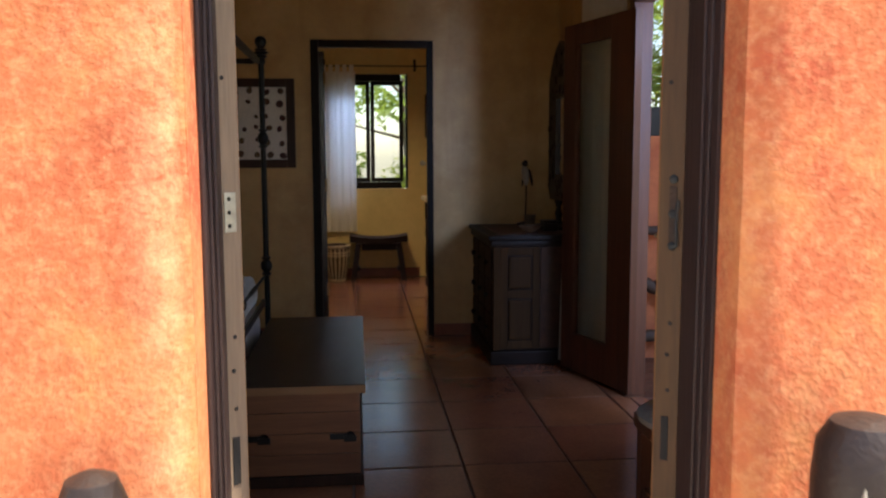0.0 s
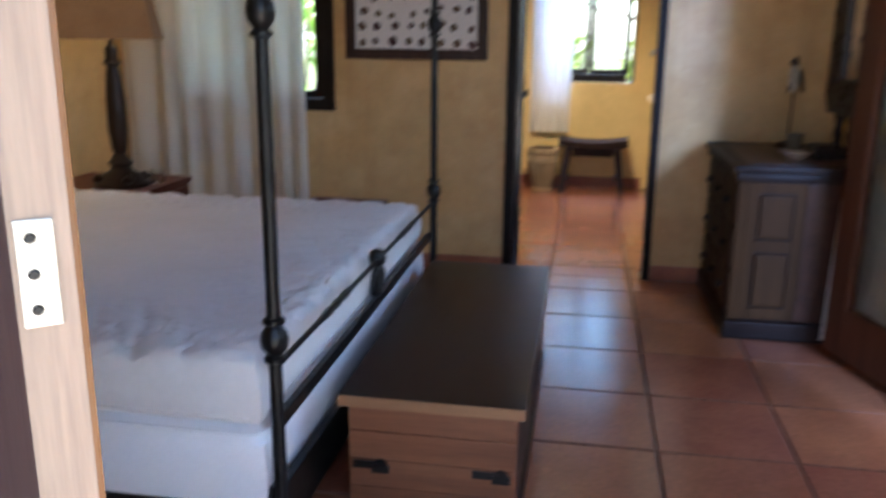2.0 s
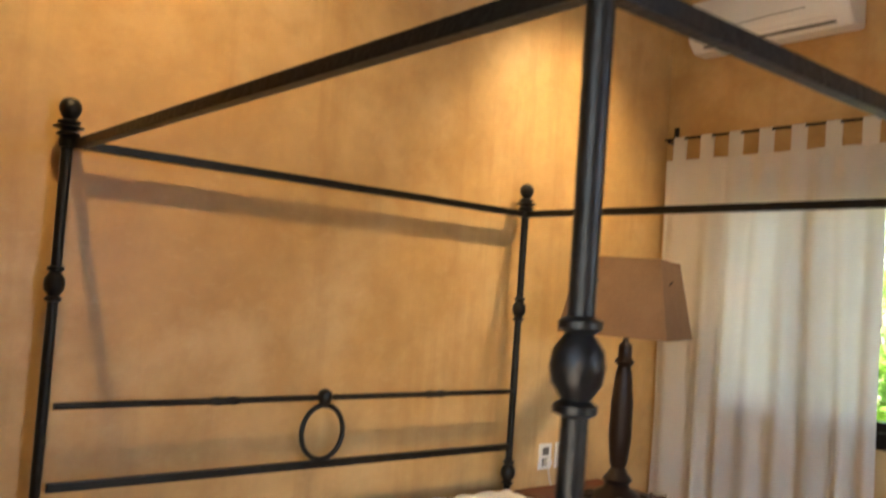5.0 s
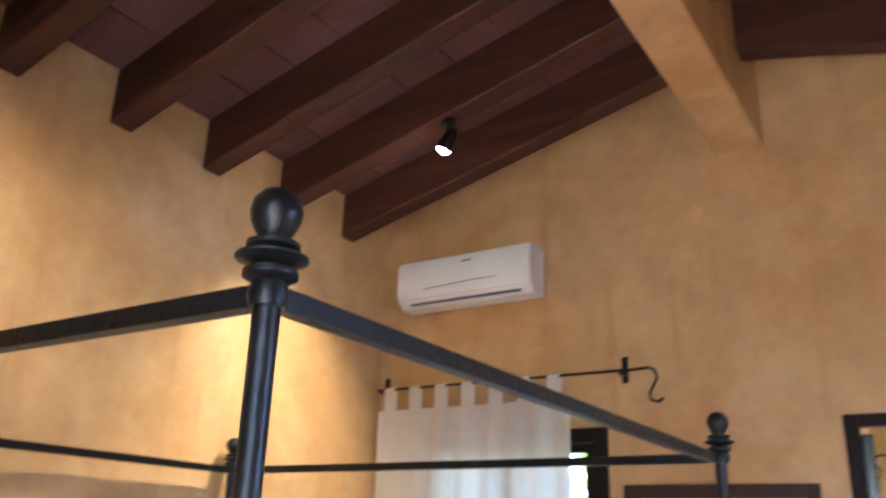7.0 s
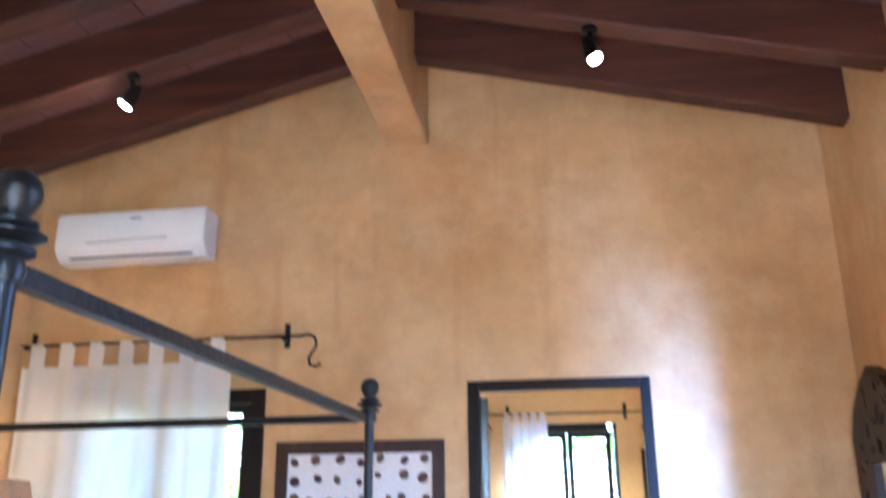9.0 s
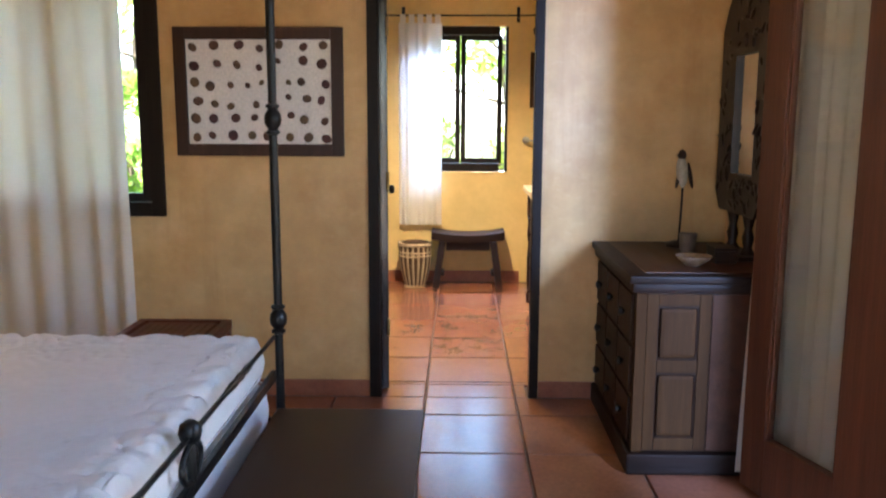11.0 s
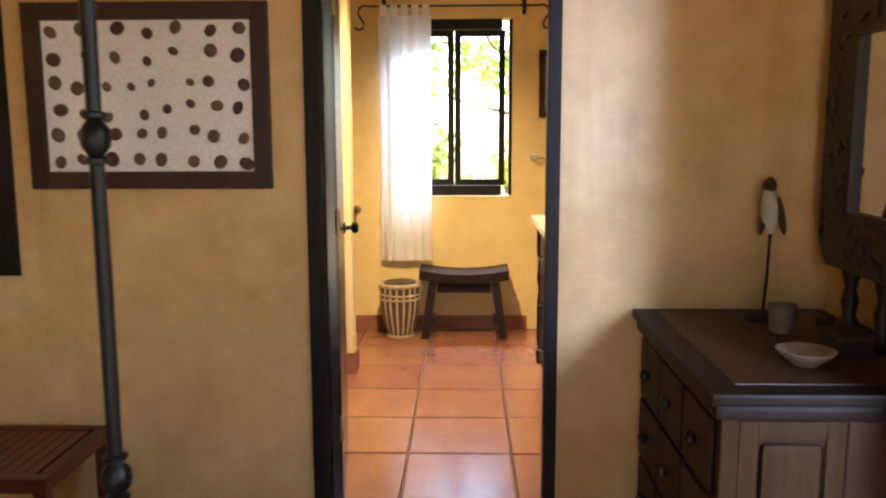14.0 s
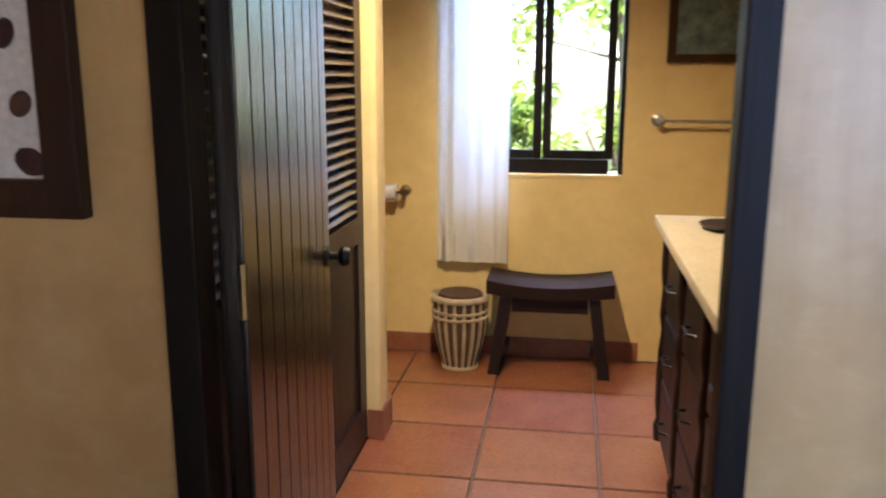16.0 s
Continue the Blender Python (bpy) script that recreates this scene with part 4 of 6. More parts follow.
# ---- bed ----
def bed():
    b = thing("four_poster_bed", "black wrought iron four-poster canopy bed with bare frame", "bed")
    FX, HX, Y0, Y1 = 0.458, -1.59, 2.772, 4.69
    knot = [(0.016, -0.055), (0.026, -0.05), (0.026, -0.042), (0.017, -0.036), (0.030, -0.018), (0.033, 0.0), (0.030, 0.018), (0.017, 0.036), (0.026, 0.042), (0.026, 0.05), (0.016, 0.055)]
    for x in (FX, HX):
        for y in (Y0, Y1):
            bm = bmesh.new()
            prof = [(0.016, 0.0), (0.018, 0.02), (0.0155, 0.6)]
            prof += [(r, z + 0.675) for r, z in knot]
            prof += [(0.0155, 0.8), (0.0165, 1.1), (0.0155, 1.3)]
            prof += [(r * 0.95, z + 1.40) for r, z in knot]
            prof += [(0.0155, 1.5), (0.017, 1.84)]
            xo = x + (0.018 if x == FX and y == Y1 else 0.0)
            yo = y - (0.03 if x == HX and y == Y0 else 0.0)
            lathe(bm, prof, at=(xo, yo, 0), seg=14)
            part("post", bm, M_IRON, b, smooth=True)
            bm = lathe(bmesh.new(), [(0.022, 1.835), (0.026, 1.85), (0.022, 1.865), (0.034, 1.872), (0.034, 1.879), (0.021, 1.885), (0.045, 1.8945), (0.045, 1.8975), (0.022, 1.904), (0.033, 1.909), (0.033, 1.915), (0.017, 1.92), (0.024, 1.93), (0.031, 1.944), (0.033, 1.956), (0.030, 1.97), (0.020, 1.982), (0.006, 1.987)], at=(xo, yo, -0.022), seg=18)
            part("finial", bm, M_IRON, b, "black iron ball finial with discs", smooth=True)
    q = 0.014
    for y in (Y0, Y1):
        part("canopy_rail", B((HX + 0.02, FX - 0.02, y - q, y + q, 1.813, 1.841), bev=0.003), M_IRON, b)
        part("side_rail", B((HX + 0.02, FX - 0.02, y - 0.012, y + 0.012, 0.17, 0.30), bev=0.003), M_IRON, b)
    for x in (FX, HX):
        part("canopy_rail", B((x - q, x + q, Y0 + 0.02, Y1 - 0.02, 1.813, 1.841), bev=0.003), M_IRON, b)
    ym = (Y0 + Y1) / 2
    # foot rails with a central knob and loop
    part("foot_rail", B((FX - 0.01, FX + 0.01, Y0 + 0.015, Y1 - 0.015, 0.45, 0.485), bev=0.004), M_IRON, b)
    part("foot_rail", B((FX - 0.012, FX + 0.012, Y0 + 0.015, Y1 - 0.015, 0.165, 0.30), bev=0.004), M_IRON, b)
    for ya, yb in ((Y0, ym), (ym, Y1)):
        n = 24
        pts = [(FX, ya + (yb - ya) * i / n, 0.607) for i in range(n + 1)]
        rad = [0.0085 + (0.005 * abs(math.sin(i * 1.7)) if 9 <= i <= 15 else 0) for i in range(n + 1)]
        part("foot_bar", tube(bmesh.new(), pts, 0.009, 8, rad), M_IRON, b, "thin iron bar with a twisted middle", smooth=True)
    bm = lathe(bmesh.new(), [(0.012, -0.13), (0.018, -0.05), (0.014, -0.03), (0.026, -0.02), (0.031, 0.0), (0.026, 0.02), (0.012, 0.03)], at=(FX, ym, 0.617), seg=14)
    part("centre_knob", bm, M_IRON, b, smooth=True)
    ring = [(FX, ym + 0.075 * math.cos(a), 0.535 + 0.05 * math.sin(a)) for a in [2 * math.pi * i / 24 for i in range(25)]]
    part("foot_ring", tube(bmesh.new(), ring, 0.008, 8), M_IRON, b, smooth=True)
    # headboard
    part("head_rail", tube(bmesh.new(), [(HX, Y0, 1.033), (HX, Y1, 1.033)], 0.011, 10), M_IRON, b, smooth=True)
    part("head_rail", B((HX - 0.011, HX + 0.011, Y0, Y1, 0.775, 0.803), bev=0.004), M_IRON, b)
    part("head_rail", B((HX - 0.011, HX + 0.011, Y0, Y1, 0.565, 0.595), bev=0.004), M_IRON, b)
    yr = 3.716
    ring = [(HX, yr + 0.088 * math.cos(a), 0.905 + 0.10 * math.sin(a)) for a in [2 * math.pi * i / 32 for i in range(33)]]
    part("head_ring", tube(bmesh.new(), ring, 0.010, 10), M_IRON, b, "iron ring in the middle of the headboard", smooth=True)
    part("head_knob", lathe(bmesh.new(), [(0.014, -0.03), (0.026, -0.012), (0.029, 0.005), (0.024, 0.022), (0.008, 0.032)], at=(HX, yr, 1.033), seg=12), M_IRON, b, smooth=True)
    for y in (Y0 + 0.55, Y1 - 0.45):
        part("head_twist", tube(bmesh.new(), [(HX, y - 0.06, 1.033), (HX, y - 0.03, 1.033), (HX, y, 1.033), (HX, y + 0.03, 1.033), (HX, y + 0.06, 1.033)], 0.012, 8, [0.011, 0.016, 0.013, 0.016, 0.011]), M_IRON, b, smooth=True)
    for k in range(6):
        part("slat", B((HX + 0.25 + k * 0.3, HX + 0.33 + k * 0.3, Y0 + 0.013, Y1 - 0.013, 0.225, 0.245)), M_DARKX, b)
    return b


bed()


def mattress(name, x0, x1, y0, y1, z0, z1, material, label, quilt, seed):
    """A soft box: rounded edges, a gentle sag, quilting lines and creases on its top."""
    bm = bmesh.new()
    nx, ny, nz = (200, 200, 6) if quilt else (60, 60, 6)
    r = 0.05
    def P(u, v, face):
        return Vector((x0 + (x1 - x0) * u, y0 + (y1 - y0) * v, face))
    def top(u, v):
        x, y = x0 + (x1 - x0) * u, y0 + (y1 - y0) * v
        e = min(u * (x1 - x0), (1 - u) * (x1 - x0), v * (y1 - y0), (1 - v) * (y1 - y0))
        z = z1
        if e < r:
            z -= r - math.sqrt(max(0, r * r - (r - e) ** 2))
        if quilt:
            f = min(1, e / 0.12)
            # quilting channels, deep and creased along the border, almost flat in the middle
            soft = 0.12 + 0.88 * max(0.0, 1 - e / 0.42)
            along = y if min(u, 1 - u) * (x1 - x0) < min(v, 1 - v) * (y1 - y0) else x
            ph = along + 0.55 * e + 0.07 * noise.noise((x * 3, y * 3, seed))
            z += 0.010 * f * soft * (0.7 + 0.8 * noise.noise((x * 2.6, y * 2.6, seed + 11))) * (min(abs(math.sin(math.pi * ph / 0.135)), 0.55) * 1.8 - 0.9)
            edge = max(0, 1 - e / 0.14)
            z += 0.016 * edge * (abs(math.sin(math.pi * ph / 0.135)) - 0.55)
            for k, (sx, sy, w) in enumerate(((9, 5, 0.09), (5, 11, 0.07), (13, 12, 0.08))):
                z -= 0.008 * soft * max(0, 1 - abs(noise.noise((x * sx - y * 4, y * sy + x * 3, seed + 5 * k))) / w)
            z += 0.007 * noise.noise((x * 2.2 + 3, y * 2.2, seed)) + 0.004 * soft * noise.noise((x * 10, y * 8, seed + 3))
        return Vector((x, y, z))
    g = [[bm.verts.new(top(i / nx, j / ny)) for j in range(ny + 1)] for i in range(nx + 1)]
    for i in range(nx):
        for j in range(ny):
            bm.faces.new((g[i][j], g[i + 1][j], g[i + 1][j + 1], g[i][j + 1]))
    loop = [g[i][0] for i in range(nx + 1)] + [g[nx][j] for j in range(1, ny + 1)] + [g[i][ny] for i in range(nx - 1, -1, -1)] + [g[0][j] for j in range(ny - 1, 0, -1)]
    cx, cy = (x0 + x1) / 2, (y0 + y1) / 2
    prev = loop
    zt = [v.co.z for v in loop]
    for k in range(1, nz + 1):
        t = k / nz
        ring = []
        for v0, z in zip(loop, zt):
            bulge = 0.012 * math.sin(math.pi * t) + 0.004 * noise.noise((v0.co.x * 6, v0.co.y * 6, t * 3 + seed))
            d = Vector((v0.co.x - cx, v0.co.y - cy, 0)).normalized()
            ring.append(bm.verts.new((v0.co.x + d.x * bulge, v0.co.y + d.y * bulge, z + (z0 - z) * t)))
        for a in range(len(loop)):
            b2 = (a + 1) % len(loop)
            bm.faces.new((prev[a], prev[b2], ring[b2], ring[a]))
        prev = ring
    bm.faces.new(prev)
    w = thing(name, label, "mattress")
    part("padding", bm, material, w, smooth=True)
    for z in ((z0 + 0.012,) if quilt else (z1 - 0.02,)):
        e = 0.012
        loop2 = []
        for cx2, cy2, a0 in ((x1 - r, y1 - r, 0), (x0 + r, y1 - r, 90), (x0 + r, y0 + r, 180), (x1 - r, y0 + r, 270)):
            for k in range(5):
                a = radians(a0 + 22.5 * k)
                loop2.append((cx2 + (r + e - 0.006) * math.cos(a) + 0.003 * noise.noise((cx2, cy2, k)), cy2 + (r + e - 0.006) * math.sin(a), z))
        part("piping", tube(bmesh.new(), loop2 + loop2[:1], 0.004, 6), material, w, smooth=True)
    return w


mattress("box_spring", -1.545, 0.425, 2.755, 4.67, 0.247, 0.46, M_BOX, "white fabric box spring on the iron bed frame", False, 2)
mattress("mattress", -1.55, 0.415, 2.765, 4.665, 0.462, 0.625, M_MATT, "unmade mattress under a creased white quilted pad", True, 7)


# ---- chest at the foot of the bed ----
def chest():
    c = thing("blanket_chest", "dark wooden blanket chest at the foot of the bed", "chest")
    x0, x1, y0, y1, h = 0.535, 1.0, 3.09, 4.45, 0.385
    n = 4
    for k in range(n):
        za, zb = 0.045 + (h - 0.045) * k / n, 0.045 + (h - 0.045) * (k + 1) / n
        part("end_plank", B((x0, x1, y0, y0 + 0.022, za + 0.001, zb - 0.001), bev=0.003), M_CHEST, c)
        part("end_plank", B((x0, x1, y1 - 0.022, y1, za + 0.001, zb - 0.001), bev=0.003), M_CHEST, c)
        part("side_plank", B((x1 - 0.022, x1, y0 + 0.023, y1 - 0.023, za + 0.001, zb - 0.001), bev=0.003), M_DRESS, c)
        part("side_plank", B((x0, x0 + 0.022, y0 + 0.023, y1 - 0.023, za + 0.001, zb - 0.001), bev=0.003), M_DRESS, c)
    part("plinth", B((x0 - 0.01, x1 + 0.01, y0 - 0.01, y1 + 0.01, 0.0, 0.044), bev=0.005), M_DRESS, c)
    part("lid", B((x0 - 0.022, x1 + 0.022, y0 - 0.022, y1 + 0.022, h + 0.004, h + 0.028), bev=0.005), M_CHTOP, c, "dark polished chest lid")
    part("lid_edge", B((x0 - 0.022, x1 + 0.022, y0 - 0.03, y0 - 0.0225, h - 0.004, h + 0.027), bev=0.003), M_LIDED, c, "worn paler lid edge")
    for x in (x0 + 0.06, x1 - 0.07):
        m = T((x, y0, 0.2))
        bm = box(bmesh.new(), -0.05, 0.03, -0.006, 0.0, -0.012, 0.012, 0.002, m)
        lathe(bm, [(0.02, 0), (0.012, 0.008)], seg=10, m=m @ T((0.03, -0.002, 0)) @ pose(0, 0, 0, 90))
        box(bm, 0.005, 0.055, -0.012, -0.004, -0.02, 0.004, 0.002, m)
        part("hasp", bm, M_IRON, c, "black iron strap hasp")
    return c


chest()


# ---- night stands and lamp ----
def night_stand(x0, x1, y0, y1, h, label):
    s = thing("night_stand", label, "night stand", "night stands beside the bed")
    part("top", B((x0 - 0.0, x1 + 0.015, y0 - 0.015, y1 + 0.015, h - 0.028, h), bev=0.005), M_RED, s)
    part("body", B((x0 + 0.01, x1, y0, y1, 0.09, h - 0.029), bev=0.004), M_RED, s)
    part("drawer", B((x1 + 0.001, x1 + 0.016, y0 + 0.025, y1 - 0.025, h - 0.19, h - 0.045), bev=0.004), M_RED, s)
    part("cabinet_door", B((x1 + 0.001, x1 + 0.016, y0 + 0.025, y1 - 0.025, 0.11, h - 0.205), bev=0.004), M_RED, s)
    for z in (h - 0.115, h * 0.4):
        part("pull", lathe(bmesh.new(), [(0.008, 0), (0.014, 0.012), (0.006, 0.02)], seg=10, m=T((x1 + 0.016, (y0 + y1) / 2, z)) @ pose(0, 0, 0, 0, 90)), M_IRON, s)
    for x in (x0 + 0.035, x1 - 0.03):
        for y in (y0 + 0.03, y1 - 0.03):
            part("foot", B((x - 0.022, x + 0.022, y - 0.022, y + 0.022, 0, 0.089), bev=0.004), M_RED, s)
    return s


night_stand(-1.64, -1.045, 4.80, 5.355, 0.575, "reddish mahogany night stand carrying the table lamp")
night_stand(-1.64, -1.215, 2.05, 2.62, 0.52, "reddish mahogany night stand with a small card")
cd = thing("tent_card", "small white folded card on the night stand", "card")
for card_name, lean, cx in (("card_face", -14, -1.33), ("card_back", 14, -1.375)):
    bm = bmesh.new()
    rim = [(-0.038, 0.0), (0.038, 0.0), (0.038, 0.055)] + [(0.038 * math.cos(a), 0.055 + 0.042 * math.sin(a)) for a in [math.pi * i / 12 for i in range(1, 12)]] + [(-0.038, 0.055)]
    fa = [bm.verts.new((-0.0008, y, z)) for y, z in rim]
    fb = [bm.verts.new((0.0008, y, z)) for y, z in rim]
    bm.faces.new(fa)
    bm.faces.new(fb)
    for k in range(len(rim)):
        j = (k + 1) % len(rim)
        bm.faces.new((fa[k], fa[j], fb[j], fb[k]))
    bmesh.ops.transform(bm, matrix=T((cx, 2.52, 0.522)) @ pose(0, 0, 0, 0, lean, 12), verts=bm.verts)
    part(card_name, bm, M_PAPER, cd)


def table_lamp(x, y, z):
    l = thing("table_lamp", "dark turned wooden table lamp with a square brown shade", "lamp")
    part("base", lathe(bmesh.new(), [(0.14, 0), (0.145, 0.015), (0.12, 0.03), (0.10, 0.06), (0.06, 0.08), (0.05, 0.10), (0.065, 0.12), (0.045, 0.145)], at=(x, y, z), seg=20), M_DARK, l, smooth=True)
    for k in range(4):
        a = k * math.pi / 2 + 0.78
        part("foot_scroll", lathe(bmesh.new(), [(0.01, 0.0), (0.03, 0.012), (0.03, 0.03), (0.012, 0.045)], at=(x + 0.115 * math.cos(a), y + 0.115 * math.sin(a), z + 0.02), seg=10), M_DARK, l, smooth=True)
    part("column", lathe(bmesh.new(), [(0.045, 0.145), (0.03, 0.17), (0.038, 0.19), (0.05, 0.30), (0.048, 0.45), (0.035, 0.58), (0.028, 0.61), (0.045, 0.63), (0.03, 0.65), (0.03, 0.70), (0.012, 0.72), (0.012, 0.80)], at=(x, y, z), seg=18), M_DARK, l, smooth=True)
    bm = bmesh.new()
    a, b, z0, z1 = 0.235, 0.175, z + 0.745, z + 1.08
    lo = [bm.verts.new((x + s * a, y + t * a, z0)) for s, t in ((-1, -1), (1, -1), (1, 1), (-1, 1))]
    hi = [bm.verts.new((x + s * b, y + t * b, z1)) for s, t in ((-1, -1), (1, -1), (1, 1), (-1, 1))]
    li = [bm.verts.new((x + s * (a - 0.005), y + t * (a - 0.005), z0)) for s, t in ((-1, -1), (1, -1), (1, 1), (-1, 1))]
    hh = [bm.verts.new((x + s * (b - 0.005), y + t * (b - 0.005), z1)) for s, t in ((-1, -1), (1, -1), (1, 1), (-1, 1))]
    for k in range(4):
        j = (k + 1) % 4
        bm.faces.new((lo[k], lo[j], hi[j], hi[k]))
        bm.faces.new((li[k], li[j], hh[j], hh[k]))
        bm.faces.new((lo[k], lo[j], li[j], li[k]))
        bm.faces.new((hi[k], hi[j], hh[j], hh[k]))
    bmesh.ops.rotate(bm, verts=bm.verts, cent=(x, y, z), matrix=Matrix.Rotation(radians(22), 3, "Z"))
    sh = part("shade", bm, M_SHADE, l, "brown cloth tapered square shade")
    bm = bmesh.new()
    for s, t in ((1, 0), (-1, 0), (0, 1), (0, -1)):
        tube(bm, [(x, y, z + 0.79), (x + s * 0.225, y + t * 0.225, z + 0.99)], 0.003, 6)
    part("shade_holder", bm, M_IRON, sh)
    return l


table_lamp(-1.245, 5.02, 0.575)
tr = thing("glass_dish", "small clear glass on the night stand", "glass")
part("cup", lathe(bmesh.new(), [(0.03, 0), (0.034, 0.004), (0.036, 0.08), (0.034, 0.08), (0.03, 0.008)], at=(-1.10, 5.12, 0.575), seg=14, cap=False), M_GLASS, tr, smooth=True)


def socket(y, z):
    s = thing("wall_socket", "white plastic wall plate with sockets behind the bed", "wall socket", "sockets beside the bed")
    part("plate", B((XL + 0.001, XL + 0.009, y - 0.04, y + 0.04, z - 0.06, z + 0.06), bev=0.002), M_AC, s)
    for dz in (-0.025, 0.025):
        part("outlet", B((XL + 0.009, XL + 0.0115, y - 0.02, y + 0.02, z + dz - 0.018, z + dz + 0.018), bev=0.001), M_ACD, s)
    return s


socket(4.99, 0.71)
socket(5.10, 0.71)

plug = thing("plug", "grey plug with a short cord at the socket", "plug")
part("plug_body", B((XL + 0.0118, XL + 0.04, 4.975, 5.005, 0.67, 0.70), bev=0.005), M_AC, plug)
part("cord", tube(bmesh.new(), [(XL + 0.03, 4.99, 0.672), (XL + 0.032, 4.995, 0.64), (XL + 0.028, 5.01, 0.60), (XL + 0.03, 5.02, 0.578)], 0.003, 6), M_AC, plug, smooth=True)


# ---- curtains ----
def curtain(name, x0, x1, y, z0, z1, folds, label, amp=0.035, tabs=7, seed=1, gather=0.0, drop=0.055, share=0.31):
    c = thing(name, label, "curtain")
    bm = bmesh.new()
    n, m = 160, 30
    g = []
    for i in range(n + 1):
        u = i / n
        row = []
        for k in range(m + 1):
            w = k / m
            ph = 2 * math.pi * folds * u + 1.2 * math.sin(3 * u + seed) + 2.4 * noise.noise((u * 4.3, w * 0.9, seed))
            x = x0 + (x1 - x0) * u + gather * (1 - w) * (0.5 - u) * 0.2 + 0.006 * noise.noise((u * 9, w * 3, seed + 4))
            a = amp * (0.45 + 0.55 * w) * max(0.12, 0.55 + 1.0 * noise.noise((u * 5, w * 0.8, seed + 9)))
            row.append(bm.verts.new((x, y + a * math.sin(ph) + 0.012 * noise.noise((u * 3, w * 2, seed + 2)), z1 + (z0 - z1) * w)))
        g.append(row)
    for i in range(n):
        for k in range(m):
            bm.faces.new((g[i][k], g[i + 1][k], g[i + 1][k + 1], g[i][k + 1]))
    part("cloth", bm, M_CURT, c, smooth=True)
    for i in range(tabs):
        xt = x0 + (x1 - x0) * (i + 0.5) / tabs
        tw = (x1 - x0) / tabs * share
        bm = bmesh.new()
        pts = []
        for a in range(9):
            an = math.pi * a / 8
            pts.append((y - 0.014 * math.cos(an), z1 + drop + 0.014 * math.sin(an)))
        pts = [(y - 0.012, z1 - 0.01)] + pts + [(y + 0.012, z1 - 0.01)]
        for (ya, za), (yb, zb) in zip(pts, pts[1:]):
            v = [bm.verts.new(q) for q in ((xt - tw, ya, za), (xt + tw, ya, za), (xt + tw, yb, zb), (xt - tw, yb, zb))]
            bm.faces.new(v)
        part("tab", bm, M_CURT, c)
    return c


def curtain_rod(x0, x1, y, yw, z, brackets, label, curls):
    r = thing("curtain_rod", label, "curtain rod")
    part("rod", tube(bmesh.new(), [(x0, y, z), (x1, y, z)], 0.007, 8), M_IRON, r, smooth=True)
    for x, s in curls:
        p = [(x, z), (x + s * 0.045, z + 0.004), (x + s * 0.075, z - 0.012), (x + s * 0.082, z - 0.05), (x + s * 0.062, z - 0.085), (x + s * 0.045, z - 0.115), (x + s * 0.052, z - 0.145), (x + s * 0.085, z - 0.155), (x + s * 0.108, z - 0.14)]
        part("scroll_end", tube(bmesh.new(), [(a, y, b) for a, b in p], 0.007, 8), M_IRON, r, "hand-forged scrolled rod end", smooth=True)
    for x in brackets:
        part("bracket", B((x - 0.014, x + 0.014, yw - 0.008, yw, z - 0.05, z + 0.075), (x - 0.008, x + 0.008, y - 0.012, yw - 0.008, z - 0.02, z - 0.008), bev=0.002), M_IRON, r)
    return r


curtain_rod(-1.63, -0.13, YF - 0.06, YF - 0.001, 2.345, (-1.60, -0.216), "black forged iron curtain rod above the bedroom window", ((-0.13, 1),))
curtain("window_curtain", -1.615, -0.475, YF - 0.06, 0.30, 2.232, 8, "long white cotton tab-top curtain drawn over the window", 0.032, 7, 3, drop=0.108, share=0.2)
curtain_rod(0.58, 1.70, BY - 0.06, BY - 0.001, 2.24, (0.668, 1.62), "black forged iron curtain rod above the bathroom window", ((0.58, -1), (1.70, 1)))
curtain("bathroom_curtain", 0.63, 0.99, BY - 0.06, 0.505, 2.18, 5, "white cotton curtain gathered beside the bathroom window", 0.016, 5, 8)


def side_curtain(name, p0, p1, z0, z1, folds, seed, label):
    """A curtain hung along a slanted line."""
    c = curtain(name, 0.0, (Vector(p1) - Vector(p0)).length, 0.0, z0, z1, folds, label, 0.03, 5, seed)
    d = Vector(p1) - Vector(p0)
    c.matrix_basis = pose(p0[0], p0[1], 0, 0, 0, math.degrees(math.atan2(d.y, d.x)))
    return c


side_curtain("balcony_curtain", (2.42, 4.24), (2.345, 4.80), 0.03, 2.33, 6, 5, "white cotton curtain hanging behind the open balcony door")
bc = bpy.data.objects["balcony_curtain"]
bm = bmesh.new()
g = []
for i in range(13):
    u = i / 12
    g.append([bm.verts.new((2.37 - (0.138 - 0.0035 * k) * u, 4.849 + 0.004 * math.sin(u * 9 + k * 0.2), 0.03 + 0.14 * k)) for k in range(11)])
for i in range(12):
    for k in range(10):
        bm.faces.new((g[i][k], g[i + 1][k], g[i + 1][k + 1], g[i][k + 1]))
edge_cloth = part("loose_edge", bm, M_CURT, bc, smooth=True)
edge_cloth.matrix_basis = bc.matrix_basis.inverted()
near = side_curtain("balcony_curtain", (2.405, 3.22), (2.24, 2.83), 0.03, 2.33, 5, 9, "white cotton curtain gathered behind the folded balcony door")
bm = bmesh.new()
g = [[bm.verts.new((2.24 - (0.185 - 0.013 * k) * i / 8, 2.735 + 0.006 * math.sin(i * 1.1 + k * 0.3), 0.03 + 0.1 * k)) for k in range(11)] for i in range(9)]
for i in range(8):
    for k in range(10):
        bm.faces.new((g[i][k], g[i + 1][k], g[i + 1][k + 1], g[i][k + 1]))
near_edge = part("loose_edge", bm, M_CURT, near, smooth=True)
near_edge.matrix_basis = near.matrix_basis.inverted()
